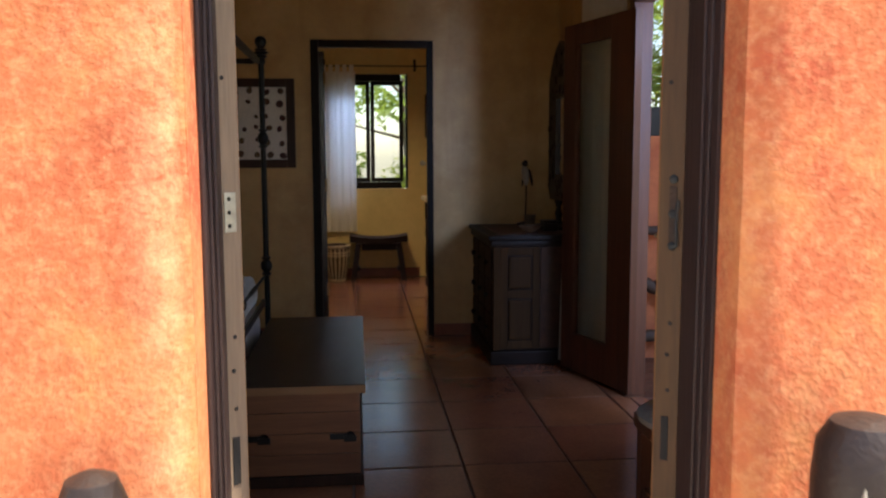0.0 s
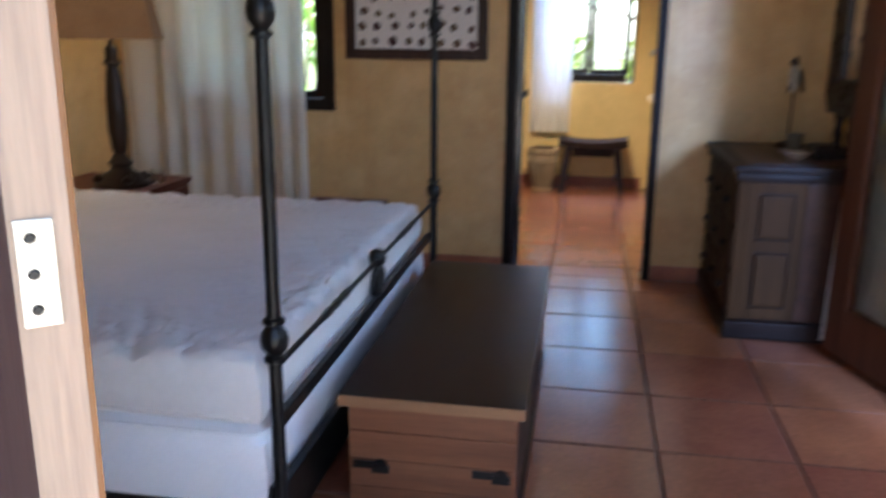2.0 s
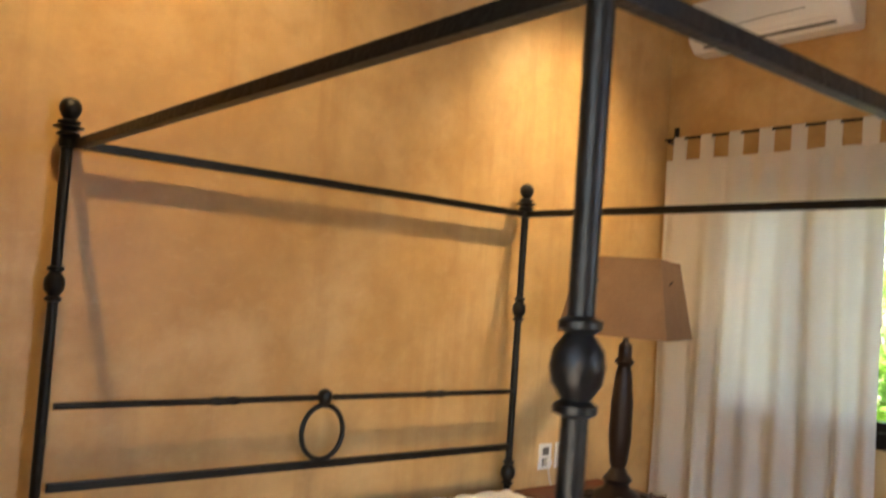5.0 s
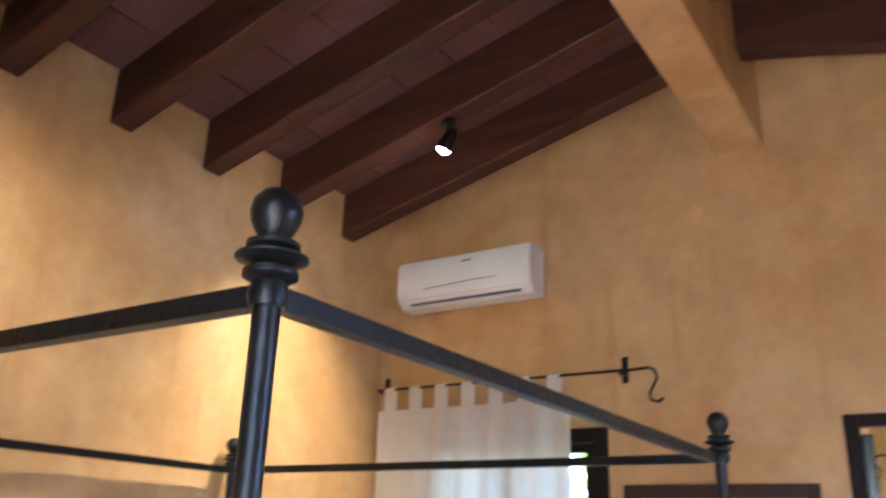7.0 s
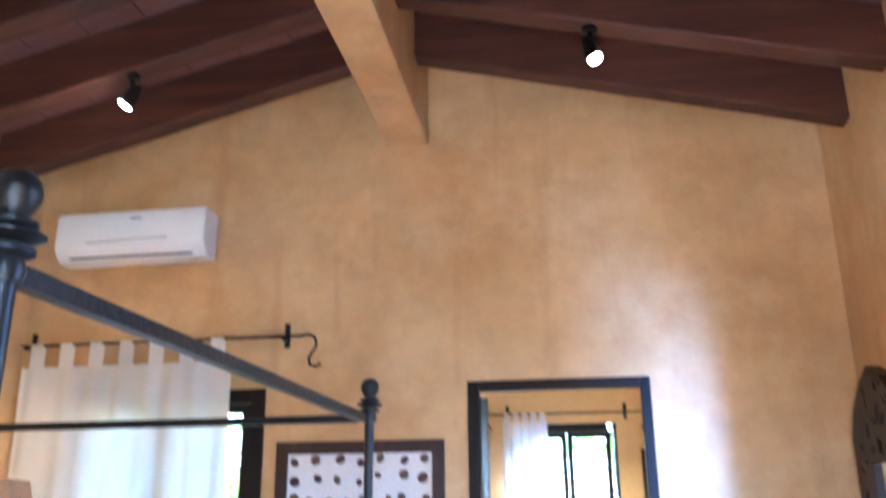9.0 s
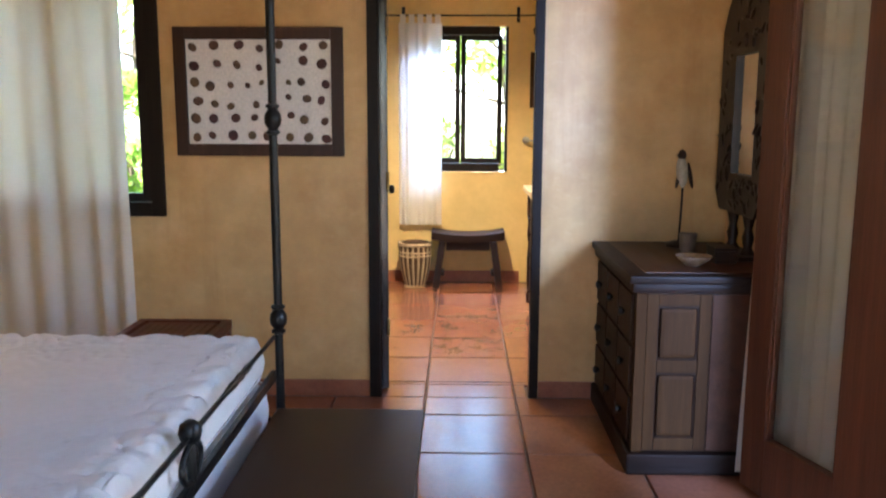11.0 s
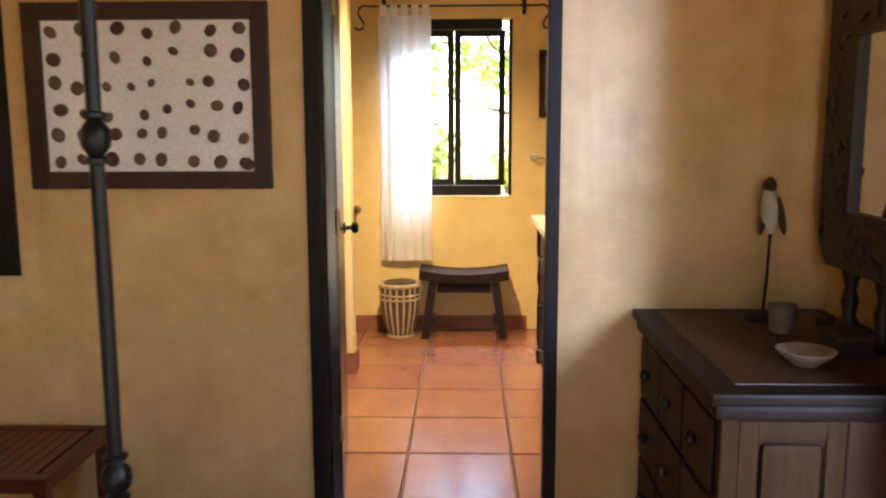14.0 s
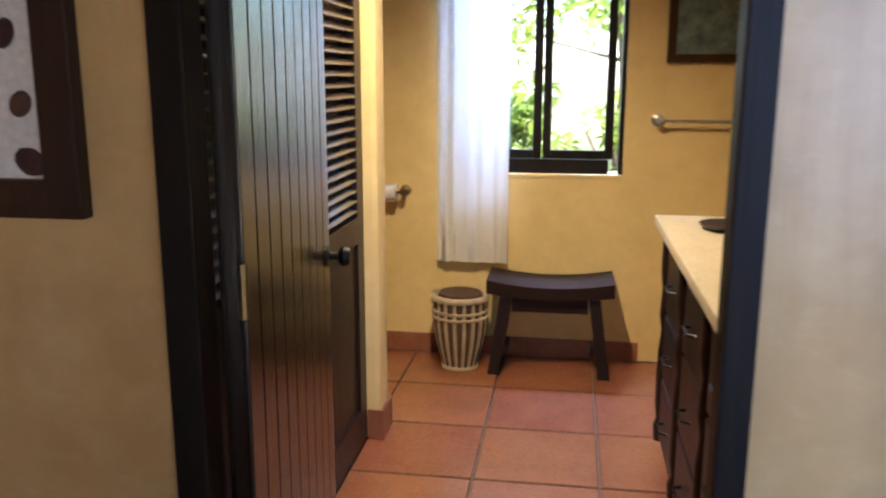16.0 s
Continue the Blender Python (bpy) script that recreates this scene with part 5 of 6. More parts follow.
rod = thing("balcony_rod", "black forged iron curtain rod above the balcony doors", "curtain rod")
part("rod", tube(bmesh.new(), [(XR - 0.08, 2.75, 2.39), (XR - 0.08, 4.92, 2.39)], 0.007, 8), M_IRON, rod, smooth=True)
zz, yy0 = 2.39, 4.92
part("scroll_end", tube(bmesh.new(), [(XR - 0.08, yy0 + a, zz + b) for a, b in ((0, 0), (0.05, 0.008), (0.085, -0.01), (0.085, -0.05), (0.06, -0.075), (0.065, -0.105), (0.10, -0.11))], 0.008, 8), M_IRON, rod, "hand-forged scrolled rod end", smooth=True)
part("bracket", B((XR - 0.009, XR - 0.001, 4.78, 4.81, 2.34, 2.47), (XR - 0.09, XR - 0.009, 4.79, 4.80, 2.37, 2.38), bev=0.002), M_IRON, rod)


# ---- picture of seeds ----
def picture():
    p = thing("framed_picture", "dark framed print of rows of brown seeds on the wall", "picture")
    x0, x1, z0, z1, y = -0.239, 0.577, 1.220, 1.833, YF - 0.03
    f = 0.058
    part("frame_side", B((x0, x0 + f, y, YF - 0.001, z0, z1), bev=0.004), M_PFR, p)
    part("frame_side", B((x1 - f, x1, y, YF - 0.001, z0, z1), bev=0.004), M_PFR, p)
    part("frame_bar", B((x0 + f, x1 - f, y, YF - 0.001, z0, z0 + f), bev=0.004), M_PFR, p)
    part("frame_bar", B((x0 + f, x1 - f, y, YF - 0.001, z1 - f, z1), bev=0.004), M_PFR, p)
    part("paper", B((x0 + f - 0.002, x1 - f + 0.002, YF - 0.014, YF - 0.010, z0 + f - 0.002, z1 - f + 0.002)), M_PAPER, p, "cream paper sheet")
    rng = random.Random(3)
    rows = 6
    for j in range(rows):
        cols = 7 if j > 3 else 8
        for i in range(cols):
            gu, gv = (i * 7 / (cols - 1) - 4.0) / 3.5, (j - 2.7) / 2.5
            away = min(1.0, math.hypot(gu, gv))
            s = (0.0125 + 0.0115 * away) * rng.uniform(0.88, 1.15)
            cx = x0 + f + 0.038 + (x1 - x0 - 2 * f - 0.076) * i / (cols - 1) + rng.uniform(-0.015, 0.015) * (1.9 - away) - 0.022 * math.sin(3.1 * gv) * (1 - away)
            cz = z0 + f + 0.034 + (z1 - z0 - 2 * f - 0.068) * j / (rows - 1) + rng.uniform(-0.012, 0.012) * (1.9 - away) + 0.03 * math.sin(2.6 * gu) * (1 - away)
            bm = bmesh.new()
            rot = rng.uniform(0, 3.14)
            e = rng.uniform(0.72, 1.0)
            m = T((cx, YF - 0.0145, cz)) @ pose(0, 0, 0, 0, math.degrees(rot), 0) @ Matrix.Diagonal((s, 0.004, s * e, 1))
            bmesh.ops.create_icosphere(bm, subdivisions=2, radius=1.0, matrix=m)
            part("seed", bm, M_SEED, p, smooth=True)
    return p


picture()


# ---- air conditioner ----
def air_con():
    a = thing("air_conditioner", "white wall-mounted split air conditioner unit", "air conditioner")
    x0, x1, y0, z0, z1 = -1.452, -0.63, YF - 0.17, 2.768, 3.027
    bm = bmesh.new()
    prof = [(YF - 0.002, z0), (y0 + 0.06, z0), (y0 + 0.012, z0 + 0.05), (y0, z0 + 0.075), (y0 + 0.004, z1 - 0.02), (y0 + 0.02, z1), (YF - 0.002, z1)]
    ra = [bm.verts.new((x0, *p)) for p in prof]
    rb = [bm.verts.new((x1, *p)) for p in prof]
    for k in range(len(prof)):
        j = (k + 1) % len(prof)
        bm.faces.new((ra[k], ra[j], rb[j], rb[k]))
    bm.faces.new(ra)
    bm.faces.new(rb)
    bmesh.ops.bevel(bm, geom=list(bm.edges), offset=0.006, segments=2, affect="EDGES")
    part("casing", bm, M_AC, a, smooth=True)
    part("outlet_slot", B((x0 + 0.08, x1 - 0.07, y0 + 0.022, y0 + 0.05, z0 + 0.012, z0 + 0.019)), M_ACD, a)
    part("louvre", box(bmesh.new(), x0 + 0.07, x1 - 0.06, -0.003, 0.003, -0.02, 0.02, 0.002, T((0, y0 + 0.029, z0 + 0.028)) @ pose(0, 0, 0, 42)), M_AC, a)
    part("panel_line", tube(bmesh.new(), [(x0 + 0.18, y0 - 0.001, z0 + 0.085), (-1.0, y0 - 0.001, z0 + 0.098), (x1 - 0.2, y0 - 0.001, z0 + 0.098)], 0.0022, 6), M_ACD, a)
    part("badge", B((-1.04, -0.98, y0 + 0.001, y0 + 0.004, z1 - 0.05, z1 - 0.042)), M_ACD, a)
    return a


air_con()


# ---- spotlights ----
def spotlight(x, y, z, aim, power, size, name="ceiling_spotlight", tint=(1.0, 0.83, 0.56)):
    s = thing(name, "small lit black spotlight on a rafter", "spotlight", "ceiling spotlights")
    part("mount", lathe(bmesh.new(), [(0.035, 0), (0.035, 0.02), (0.012, 0.025), (0.012, 0.085)], at=(0, 0, 0), seg=14, m=T((x, y, z)) @ pose(0, 0, 0, 180)), M_IRON, s, smooth=True)
    c = Vector((x, y, z - 0.105))
    d = (Vector(aim) - c).normalized()
    m = T(c) @ d.to_track_quat("Z", "Y").to_matrix().to_4x4()
    part("housing", lathe(bmesh.new(), [(0.018, -0.06), (0.032, -0.03), (0.037, 0.042), (0.033, 0.042), (0.024, 0.0)], seg=16, m=m), M_IRON, s, smooth=True)
    part("bulb", lathe(bmesh.new(), [(0.010, 0.012), (0.024, 0.026), (0.030, 0.042), (0.024, 0.054), (0.006, 0.058)], seg=16, m=m), M_BULB, s, "lit halogen bulb", smooth=True)
    la = new("spot_beam", bpy.data.lights.new("spot_beam", "SPOT"))
    la.data.energy, la.data.spot_size, la.data.spot_blend, la.data.shadow_soft_size, la.data.color = power, radians(size), 1.0, 0.04, tint
    la.matrix_world = look(tuple(c + d * 0.075), aim)
    return s


# ---- ceiling fan ----
def fan():
    f = thing("ceiling_fan", "off-white ceiling fan with dark blades below the ridge beam", "ceiling fan")
    x, y = 0.40, 3.50
    part("rod", lathe(bmesh.new(), [(0.05, 3.354), (0.05, 3.33), (0.014, 3.32), (0.014, 3.28)], at=(x, y, 0), seg=14), M_IRON, f, smooth=True)
    part("motor", lathe(bmesh.new(), [(0.05, 3.29), (0.11, 3.27), (0.115, 3.15), (0.08, 3.128)], at=(x, y, 0), seg=20), M_IRON, f, smooth=True)
    part("bowl", lathe(bmesh.new(), [(0.08, 3.127), (0.122, 3.113), (0.150, 3.075), (0.158, 3.025), (0.145, 2.975), (0.112, 2.94), (0.090, 2.93)], at=(x, y, 0), seg=28), M_FAN, f, "rounded off-white fan housing", smooth=True)
    part("cap", lathe(bmesh.new(), [(0.090, 2.929), (0.086, 2.923), (0.02, 2.92), (0.018, 2.909), (0.004, 2.907)], at=(x, y, 0), seg=24), M_ACD, f, "grey bottom plate", smooth=True)
    for k in range(3):
        m = T((x, y, 3.22)) @ pose(0, 0, 0, 0, 0, 50 + 120 * k) @ pose(0, 0, 0, 10)
        bm = box(bmesh.new(), 0.17, 0.60, -0.055, 0.055, -0.004, 0.004, 0.003, m)
        bl = part("blade", bm, M_DARK, f)
        part("blade_arm", box(bmesh.new(), 0.09, 0.2, -0.015, 0.015, -0.008, -0.0045, 0.001, m), M_IRON, bl)
    return f


fan()


# ---- luggage rack by the window ----
def luggage_rack():
    r = thing("luggage_rack", "low slatted reddish wooden rack below the window", "luggage rack")
    x0, x1, y0, y1, h = -0.42, 0.03, 5.22, 5.66, 0.43
    for y in (y0, y1 - 0.04):
        part("rail", B((x0, x1, y, y + 0.04, h - 0.045, h), bev=0.004), M_RED, r)
    for x in (x0, x1 - 0.04):
        part("end_rail", B((x, x + 0.04, y0 + 0.041, y1 - 0.041, h - 0.045, h), bev=0.004), M_RED, r)
    n = 9
    for k in range(n):
        x = x0 + 0.055 + (x1 - x0 - 0.11) * k / n
        part("slat", B((x, x + 0.035, y0 + 0.041, y1 - 0.041, h - 0.03, h - 0.006), bev=0.003), M_RED, r)
    for x in (x0 + 0.003, x1 - 0.043):
        for y in (y0 + 0.002, y1 - 0.042):
            part("leg", B((x, x + 0.04, y, y + 0.04, 0, h - 0.046), bev=0.003), M_RED, r)
    return r


luggage_rack()


# ---- dresser with mirror and ornaments ----
def dresser():
    d = thing("dresser", "dark carved wooden dresser with pale worn end panels", "dresser")
    x0, x1, y0, y1, h = 1.835, 2.425, 4.90, 5.785, 0.80
    part("body", B((x0, x1, y0, y1, 0.09, h - 0.06), bev=0.004), M_DRESS, d)
    part("plinth", B((x0 - 0.025, x1, y0 - 0.025, y1, 0.0, 0.088), bev=0.012), M_DARKX, d)
    part("top_moulding", B((x0 - 0.025, x1 + 0.005, y0 - 0.02, y1 + 0.005, h - 0.06, h - 0.022), bev=0.012), M_DARKX, d)
    part("top", B((x0 - 0.04, x1 + 0.008, y0 - 0.035, y1 + 0.006, h - 0.021, h + 0.0095), bev=0.008), M_DARKX, d)
    part("top_inset", B((x0 + 0.035, x1 - 0.03, y0 + 0.04, y1 - 0.03, h + 0.0, h + 0.012), bev=0.002), M_DTOP, d, "reddish brown inset board")
    part("corner_post", B((x0 - 0.006, x0 + 0.035, y0 - 0.008, y0 + 0.03, 0.09, h - 0.062), bev=0.004), M_PALE, d)
    # end panel towards the entrance
    fr = [(x0 + 0.036, x0 + 0.08, 0.10, h - 0.065), (x0 + 0.24, x0 + 0.285, 0.10, h - 0.065)]
    for a, b, za, zb in fr:
        part("panel_stile", B((a, b, y0 - 0.008, y0 + 0.002, za, zb), bev=0.003), M_PALE, d)
    for za, zb in ((0.10, 0.15), (0.42, 0.47), (h - 0.11, h - 0.065)):
        part("panel_rail", B((x0 + 0.081, x0 + 0.239, y0 - 0.008, y0 + 0.002, za, zb), bev=0.003), M_PALE, d)
    for za, zb in ((0.16, 0.41), (0.48, h - 0.12)):
        part("raised_panel", B((x0 + 0.09, x0 + 0.23, y0 - 0.012, y0 + 0.002, za, zb), bev=0.016), M_PALE, d, "pale worn raised panel")
    part("end_board", B((x0 + 0.29, x1 - 0.004, y0 - 0.006, y0 + 0.002, 0.10, h - 0.066), bev=0.003), M_DTOP, d, "reddish brown end board")
    # drawers
    for j in range(3):
        for i in range(3):
            ya = y0 + 0.05 + (y1 - y0 - 0.07) * i / 3
            yb = y0 + 0.05 + (y1 - y0 - 0.07) * (i + 1) / 3 - 0.02
            za = 0.11 + 0.21 * j
            dr = part("drawer", B((x0 - 0.014, x0 - 0.001, ya, yb, za, za + 0.19), bev=0.005), M_DRESS, d)
            part("drawer_knob", lathe(bmesh.new(), [(0.008, 0), (0.02, 0.014), (0.018, 0.024), (0.005, 0.03)], seg=12, m=T((x0 - 0.014, (ya + yb) / 2, za + 0.095)) @ pose(0, 0, 0, 0, -90)), M_IRON, dr, smooth=True)
    return d


dresser()
DT = 0.812


def mirror():
    m = thing("dresser_mirror", "dark carved wooden mirror standing on the dresser", "mirror")
    xf = 2.375
    bm = bmesh.new()
    ya, yb, za, zb = 5.07, 5.635, 1.0, 1.80
    prof = [(ya + 0.06, za), (yb - 0.06, za), (yb, za + 0.08), (yb, zb), (yb - 0.06, zb + 0.1), (yb - 0.17, zb + 0.2), ((ya + yb) / 2, zb + 0.25), (ya + 0.17, zb + 0.2), (ya + 0.06, zb + 0.1), (ya, zb), (ya, za + 0.08)]
    gy0, gy1, gz0, gz1 = 5.19, 5.46, 1.17, 1.68
    inner = []
    for y, z in prof:
        inner.append((min(max(y, gy0), gy1), min(max(z, gz0), gz1)))
    fo = [bm.verts.new((xf - 0.035, y, z)) for y, z in prof]
    fi = [bm.verts.new((xf - 0.03, y, z)) for y, z in inner]
    bo = [bm.verts.new((xf + 0.02, y, z)) for y, z in prof]
    bi = [bm.verts.new((xf + 0.02, y, z)) for y, z in inner]
    n = len(prof)
    for k in range(n):
        j = (k + 1) % n
        bm.faces.new((fo[k], fo[j], fi[j], fi[k]))
        bm.faces.new((fo[k], fo[j], bo[j], bo[k]))
        bm.faces.new((fi[k], fi[j], bi[j], bi[k]))
        bm.faces.new((bo[k], bo[j], bi[j], bi[k]))
    bmesh.ops.remove_doubles(bm, verts=bm.verts, dist=0.0005)
    part("frame", bm, M_DARK, m, "dark carved frame with an arched crest")
    part("glass", B((xf - 0.012, xf - 0.006, gy0 - 0.004, gy1 + 0.004, gz0 - 0.004, gz1 + 0.004)), M_MIRROR, m, "mirror glass")
    rng = random.Random(9)
    for k in range(88):
        side = k % 4
        if side == 0:
            y, z = rng.uniform(ya + 0.01, gy0 - 0.02), rng.uniform(za + 0.08, zb)
        elif side == 1:
            y, z = rng.uniform(gy1 + 0.02, yb - 0.01), rng.uniform(za + 0.08, zb)
        elif side == 2:
            y, z = rng.uniform(gy0, gy1), rng.uniform(gz1 + 0.03, zb + 0.18)
        else:
            y, z = rng.uniform(gy0, gy1), rng.uniform(za + 0.02, gz0 - 0.02)
        bm = bmesh.new()
        bmesh.ops.create_icosphere(bm, subdivisions=2, radius=1, matrix=T((xf - 0.033, y, z)) @ pose(0, 0, 0, rng.uniform(0, 180)) @ Matrix.Diagonal((rng.uniform(0.005, 0.011), rng.uniform(0.008, 0.014), rng.uniform(0.02, 0.042), 1)))
        part("carving", bm, M_DARK, m, smooth=True)
    bm = lathe(bmesh.new(), [(0.03, 0.0), (0.035, 0.02), (0.018, 0.05), (0.026, 0.09), (0.016, 0.13), (0.03, 0.19)], at=(xf, 5.47, DT), seg=12)
    part("support", bm, M_DARK, m, smooth=True)
    bm = lathe(bmesh.new(), [(0.03, 0.0), (0.035, 0.02), (0.018, 0.05), (0.026, 0.09), (0.016, 0.13), (0.03, 0.19)], at=(xf, 5.27, DT), seg=12)
    part("support", bm, M_DARK, m, smooth=True)
    part("foot", B((xf - 0.06, xf + 0.045, 5.19, 5.56, DT, DT + 0.02), bev=0.005), M_DARKX, m)
    return m


mirror()


def bird():
    b = thing("bird_figure", "carved wooden penguin-like bird on a rod stand", "ornament")
    x, y = 2.172, 5.585
    part("base", lathe(bmesh.new(), [(0.06, 0), (0.06, 0.015), (0.03, 0.025), (0.006, 0.03)], at=(x, y + 0.03, DT), seg=16), M_DARK, b, smooth=True)
    part("rod", tube(bmesh.new(), [(x, y + 0.03, DT + 0.02), (x, y + 0.01, DT + 0.15), (x, y, DT + 0.30)], 0.005, 8), M_IRON, b, smooth=True)
    part("body", lathe(bmesh.new(), [(0.006, 0.0), (0.018, 0.02), (0.027, 0.06), (0.026, 0.10), (0.017, 0.13), (0.015, 0.138)], seg=14, m=T((x, y, DT + 0.28)) @ pose(0, 0, 0, 4, -6)), M_BIRDW, b, "pale carved belly", smooth=True)
    part("head", lathe(bmesh.new(), [(0.015, 0), (0.020, 0.012), (0.018, 0.028), (0.009, 0.04), (0.002, 0.043)], seg=14, m=T((x - 0.012, y - 0.010, DT + 0.413))), M_LOG, b, "dark painted head", smooth=True)
    part("beak", lathe(bmesh.new(), [(0.006, 0), (0.0015, 0.028)], seg=8, m=T((x - 0.028, y - 0.018, DT + 0.432)) @ pose(0, 0, 0, 100, 0, -40)), M_DARK, b)
    for s in (1, -1):
        bm = bmesh.new()
        bmesh.ops.create_icosphere(bm, subdivisions=2, radius=1, matrix=T((x + s * 0.026 + 0.008, y + 0.006, DT + 0.335)) @ pose(0, 0, 0, 0, -12 * s, 10) @ Matrix.Diagonal((0.007, 0.019, 0.064, 1)))
        part("wing", bm, M_LOG, b, smooth=True)
    return b


bird()
cp = thing("cup", "small pale turned wooden cup on the dresser", "cup")
part("cup_body", lathe(bmesh.new(), [(0.03, 0), (0.035, 0.01), (0.04, 0.08), (0.042, 0.085), (0.036, 0.085), (0.03, 0.015)], at=(2.17, 5.45, DT), seg=16), M_CUP, cp, smooth=True)
bw = thing("bowl", "shallow cream glazed ceramic bowl on the dresser", "bowl")
part("bowl_body", lathe(bmesh.new(), [(0.028, 0), (0.034, 0.006), (0.066, 0.030), (0.074, 0.042), (0.069, 0.042), (0.028, 0.012)], at=(2.10, 5.10, DT), seg=22), M_CERAM, bw, smooth=True)
bx = thing("trinket_box", "small dark box behind the bowl", "box")
part("box_body", B((2.20, 2.29, 5.14, 5.26, DT, DT + 0.05), bev=0.004), M_DARK, bx)
part("box_lid", B((2.197, 2.293, 5.137, 5.263, DT + 0.051, DT + 0.066), bev=0.004), M_DARK, bx)


# ---- chair inside by the entrance ----
def side_chair():
    c = thing("side_chair", "simple dark wooden chair with a pale seat near the entrance", "chair")
    x, y, h = 2.08, 2.38, 0.44
    part("seat", lathe(bmesh.new(), [(0.17, 0), (0.19, 0.01), (0.195, 0.03), (0.17, 0.045), (0.05, 0.05)], at=(x, y, h), seg=28), M_SEAT, c, "round pale seat pad", smooth=True)
    part("seat_frame", B((x - 0.16, x + 0.16, y - 0.16, y + 0.16, h - 0.05, h - 0.001), bev=0.006), M_MAHOG, c)
    for s in (-1, 1):
        for t in (-1, 1):
            part("leg", B((x + s * 0.13 - 0.02, x + s * 0.13 + 0.02, y + t * 0.13 - 0.02, y + t * 0.13 + 0.02, 0, h - 0.051), bev=0.004), M_MAHOG, c)
    for s in (-1, 1):
        part("stretcher", B((x + s * 0.13 - 0.01, x + s * 0.13 + 0.01, y - 0.109, y + 0.109, 0.16, 0.19), bev=0.003), M_MAHOG, c)
    return c


side_chair()


# ---- outside seats by the entrance ----
def porch_post(x, y, h, r, label):
    p = thing("porch_seat", label, "seat", "leather seats by the entrance")
    part("back", lathe(bmesh.new(), [(r, -0.1), (r * 1.02, h - 0.12), (r * 0.95, h - 0.05), (r * 0.7, h - 0.012), (r * 0.25, h)], at=(x, y, 0), seg=20), M_LEATH, p, smooth=True)
    bm = bmesh.new()
    for k in (-1, 1):
        tube(bm, [(x + k * r * 0.55, y - r * 0.86, 0.0), (x + k * r * 0.55, y - r * 0.86, h - 0.13), (x + k * r * 0.4, y - r * 0.7, h - 0.045)], 0.004, 6)
    part("stitching", bm, M_ROPE, p, "pale worn seam", smooth=True)
    return p


porch_post(0.585, 1.20, 0.81, 0.056, "dark leather-covered rounded seat back outside the entrance")
porch_post(1.865, 1.20, 0.855, 0.085, "dark leather-covered rounded seat back with pale seams")


# ---- bathroom things ----
def bath_stool():
    s = thing("bench_stool", "dark wooden stool with a curved saddle seat", "stool")
    x0, x1, y0, y1, h = 0.912, 1.515, 8.46, 8.755, 0.452
    bm = bmesh.new()
    n = 14
    rows = []
    for i in range(n + 1):
        u = i / n
        x = x0 + (x1 - x0) * u
        dip = 0.03 * (abs(2 * u - 1) ** 2)
        rows.append([bm.verts.new(q) for q in ((x, y0, h - 0.06 + dip * 0.8), (x, y1, h - 0.06 + dip * 0.8), (x, y1, h + dip), (x, y0, h + dip))])
    for a, b in zip(rows, rows[1:]):
        for k in range(4):
            bm.faces.new((a[k], a[(k + 1) % 4], b[(k + 1) % 4], b[k]))
    bm.faces.new(rows[0])
    bm.faces.new(rows[-1])
    part("seat", bm, M_DARKX, s, "dipped saddle seat")
    for sx in (0, 1):
        for yy in (y0 + 0.03, y1 - 0.08):
            xt, xb = (x0 + 0.09, x0 + 0.035) if sx == 0 else (x1 - 0.09, x1 - 0.035)
            bm = bmesh.new()
            v = [bm.verts.new((x + d, y, z)) for z, x in ((0, xb), (h - 0.058, xt)) for d, y in ((-0.028, yy), (0.028, yy), (0.028, yy + 0.05), (-0.028, yy + 0.05))]
            for f in ((0, 1, 2, 3), (4, 5, 6, 7), (0, 1, 5, 4), (1, 2, 6, 5), (2, 3, 7, 6), (3, 0, 4, 7)):
                bm.faces.new([v[i] for i in f])
            part("leg", bm, M_DARK, s)
    for yy in (y0 + 0.035, y1 - 0.075):
        part("apron", B((x0 + 0.12, x1 - 0.12, yy, yy + 0.035, h - 0.13, h - 0.061), bev=0.004), M_DARKX, s)
    for xx in (x0 + 0.075, x1 - 0.105):
        part("stretcher", B((xx, xx + 0.03, y0 + 0.081, y1 - 0.081, 0.1, 0.14), bev=0.003), M_DARK, s)
    return s


bath_stool()


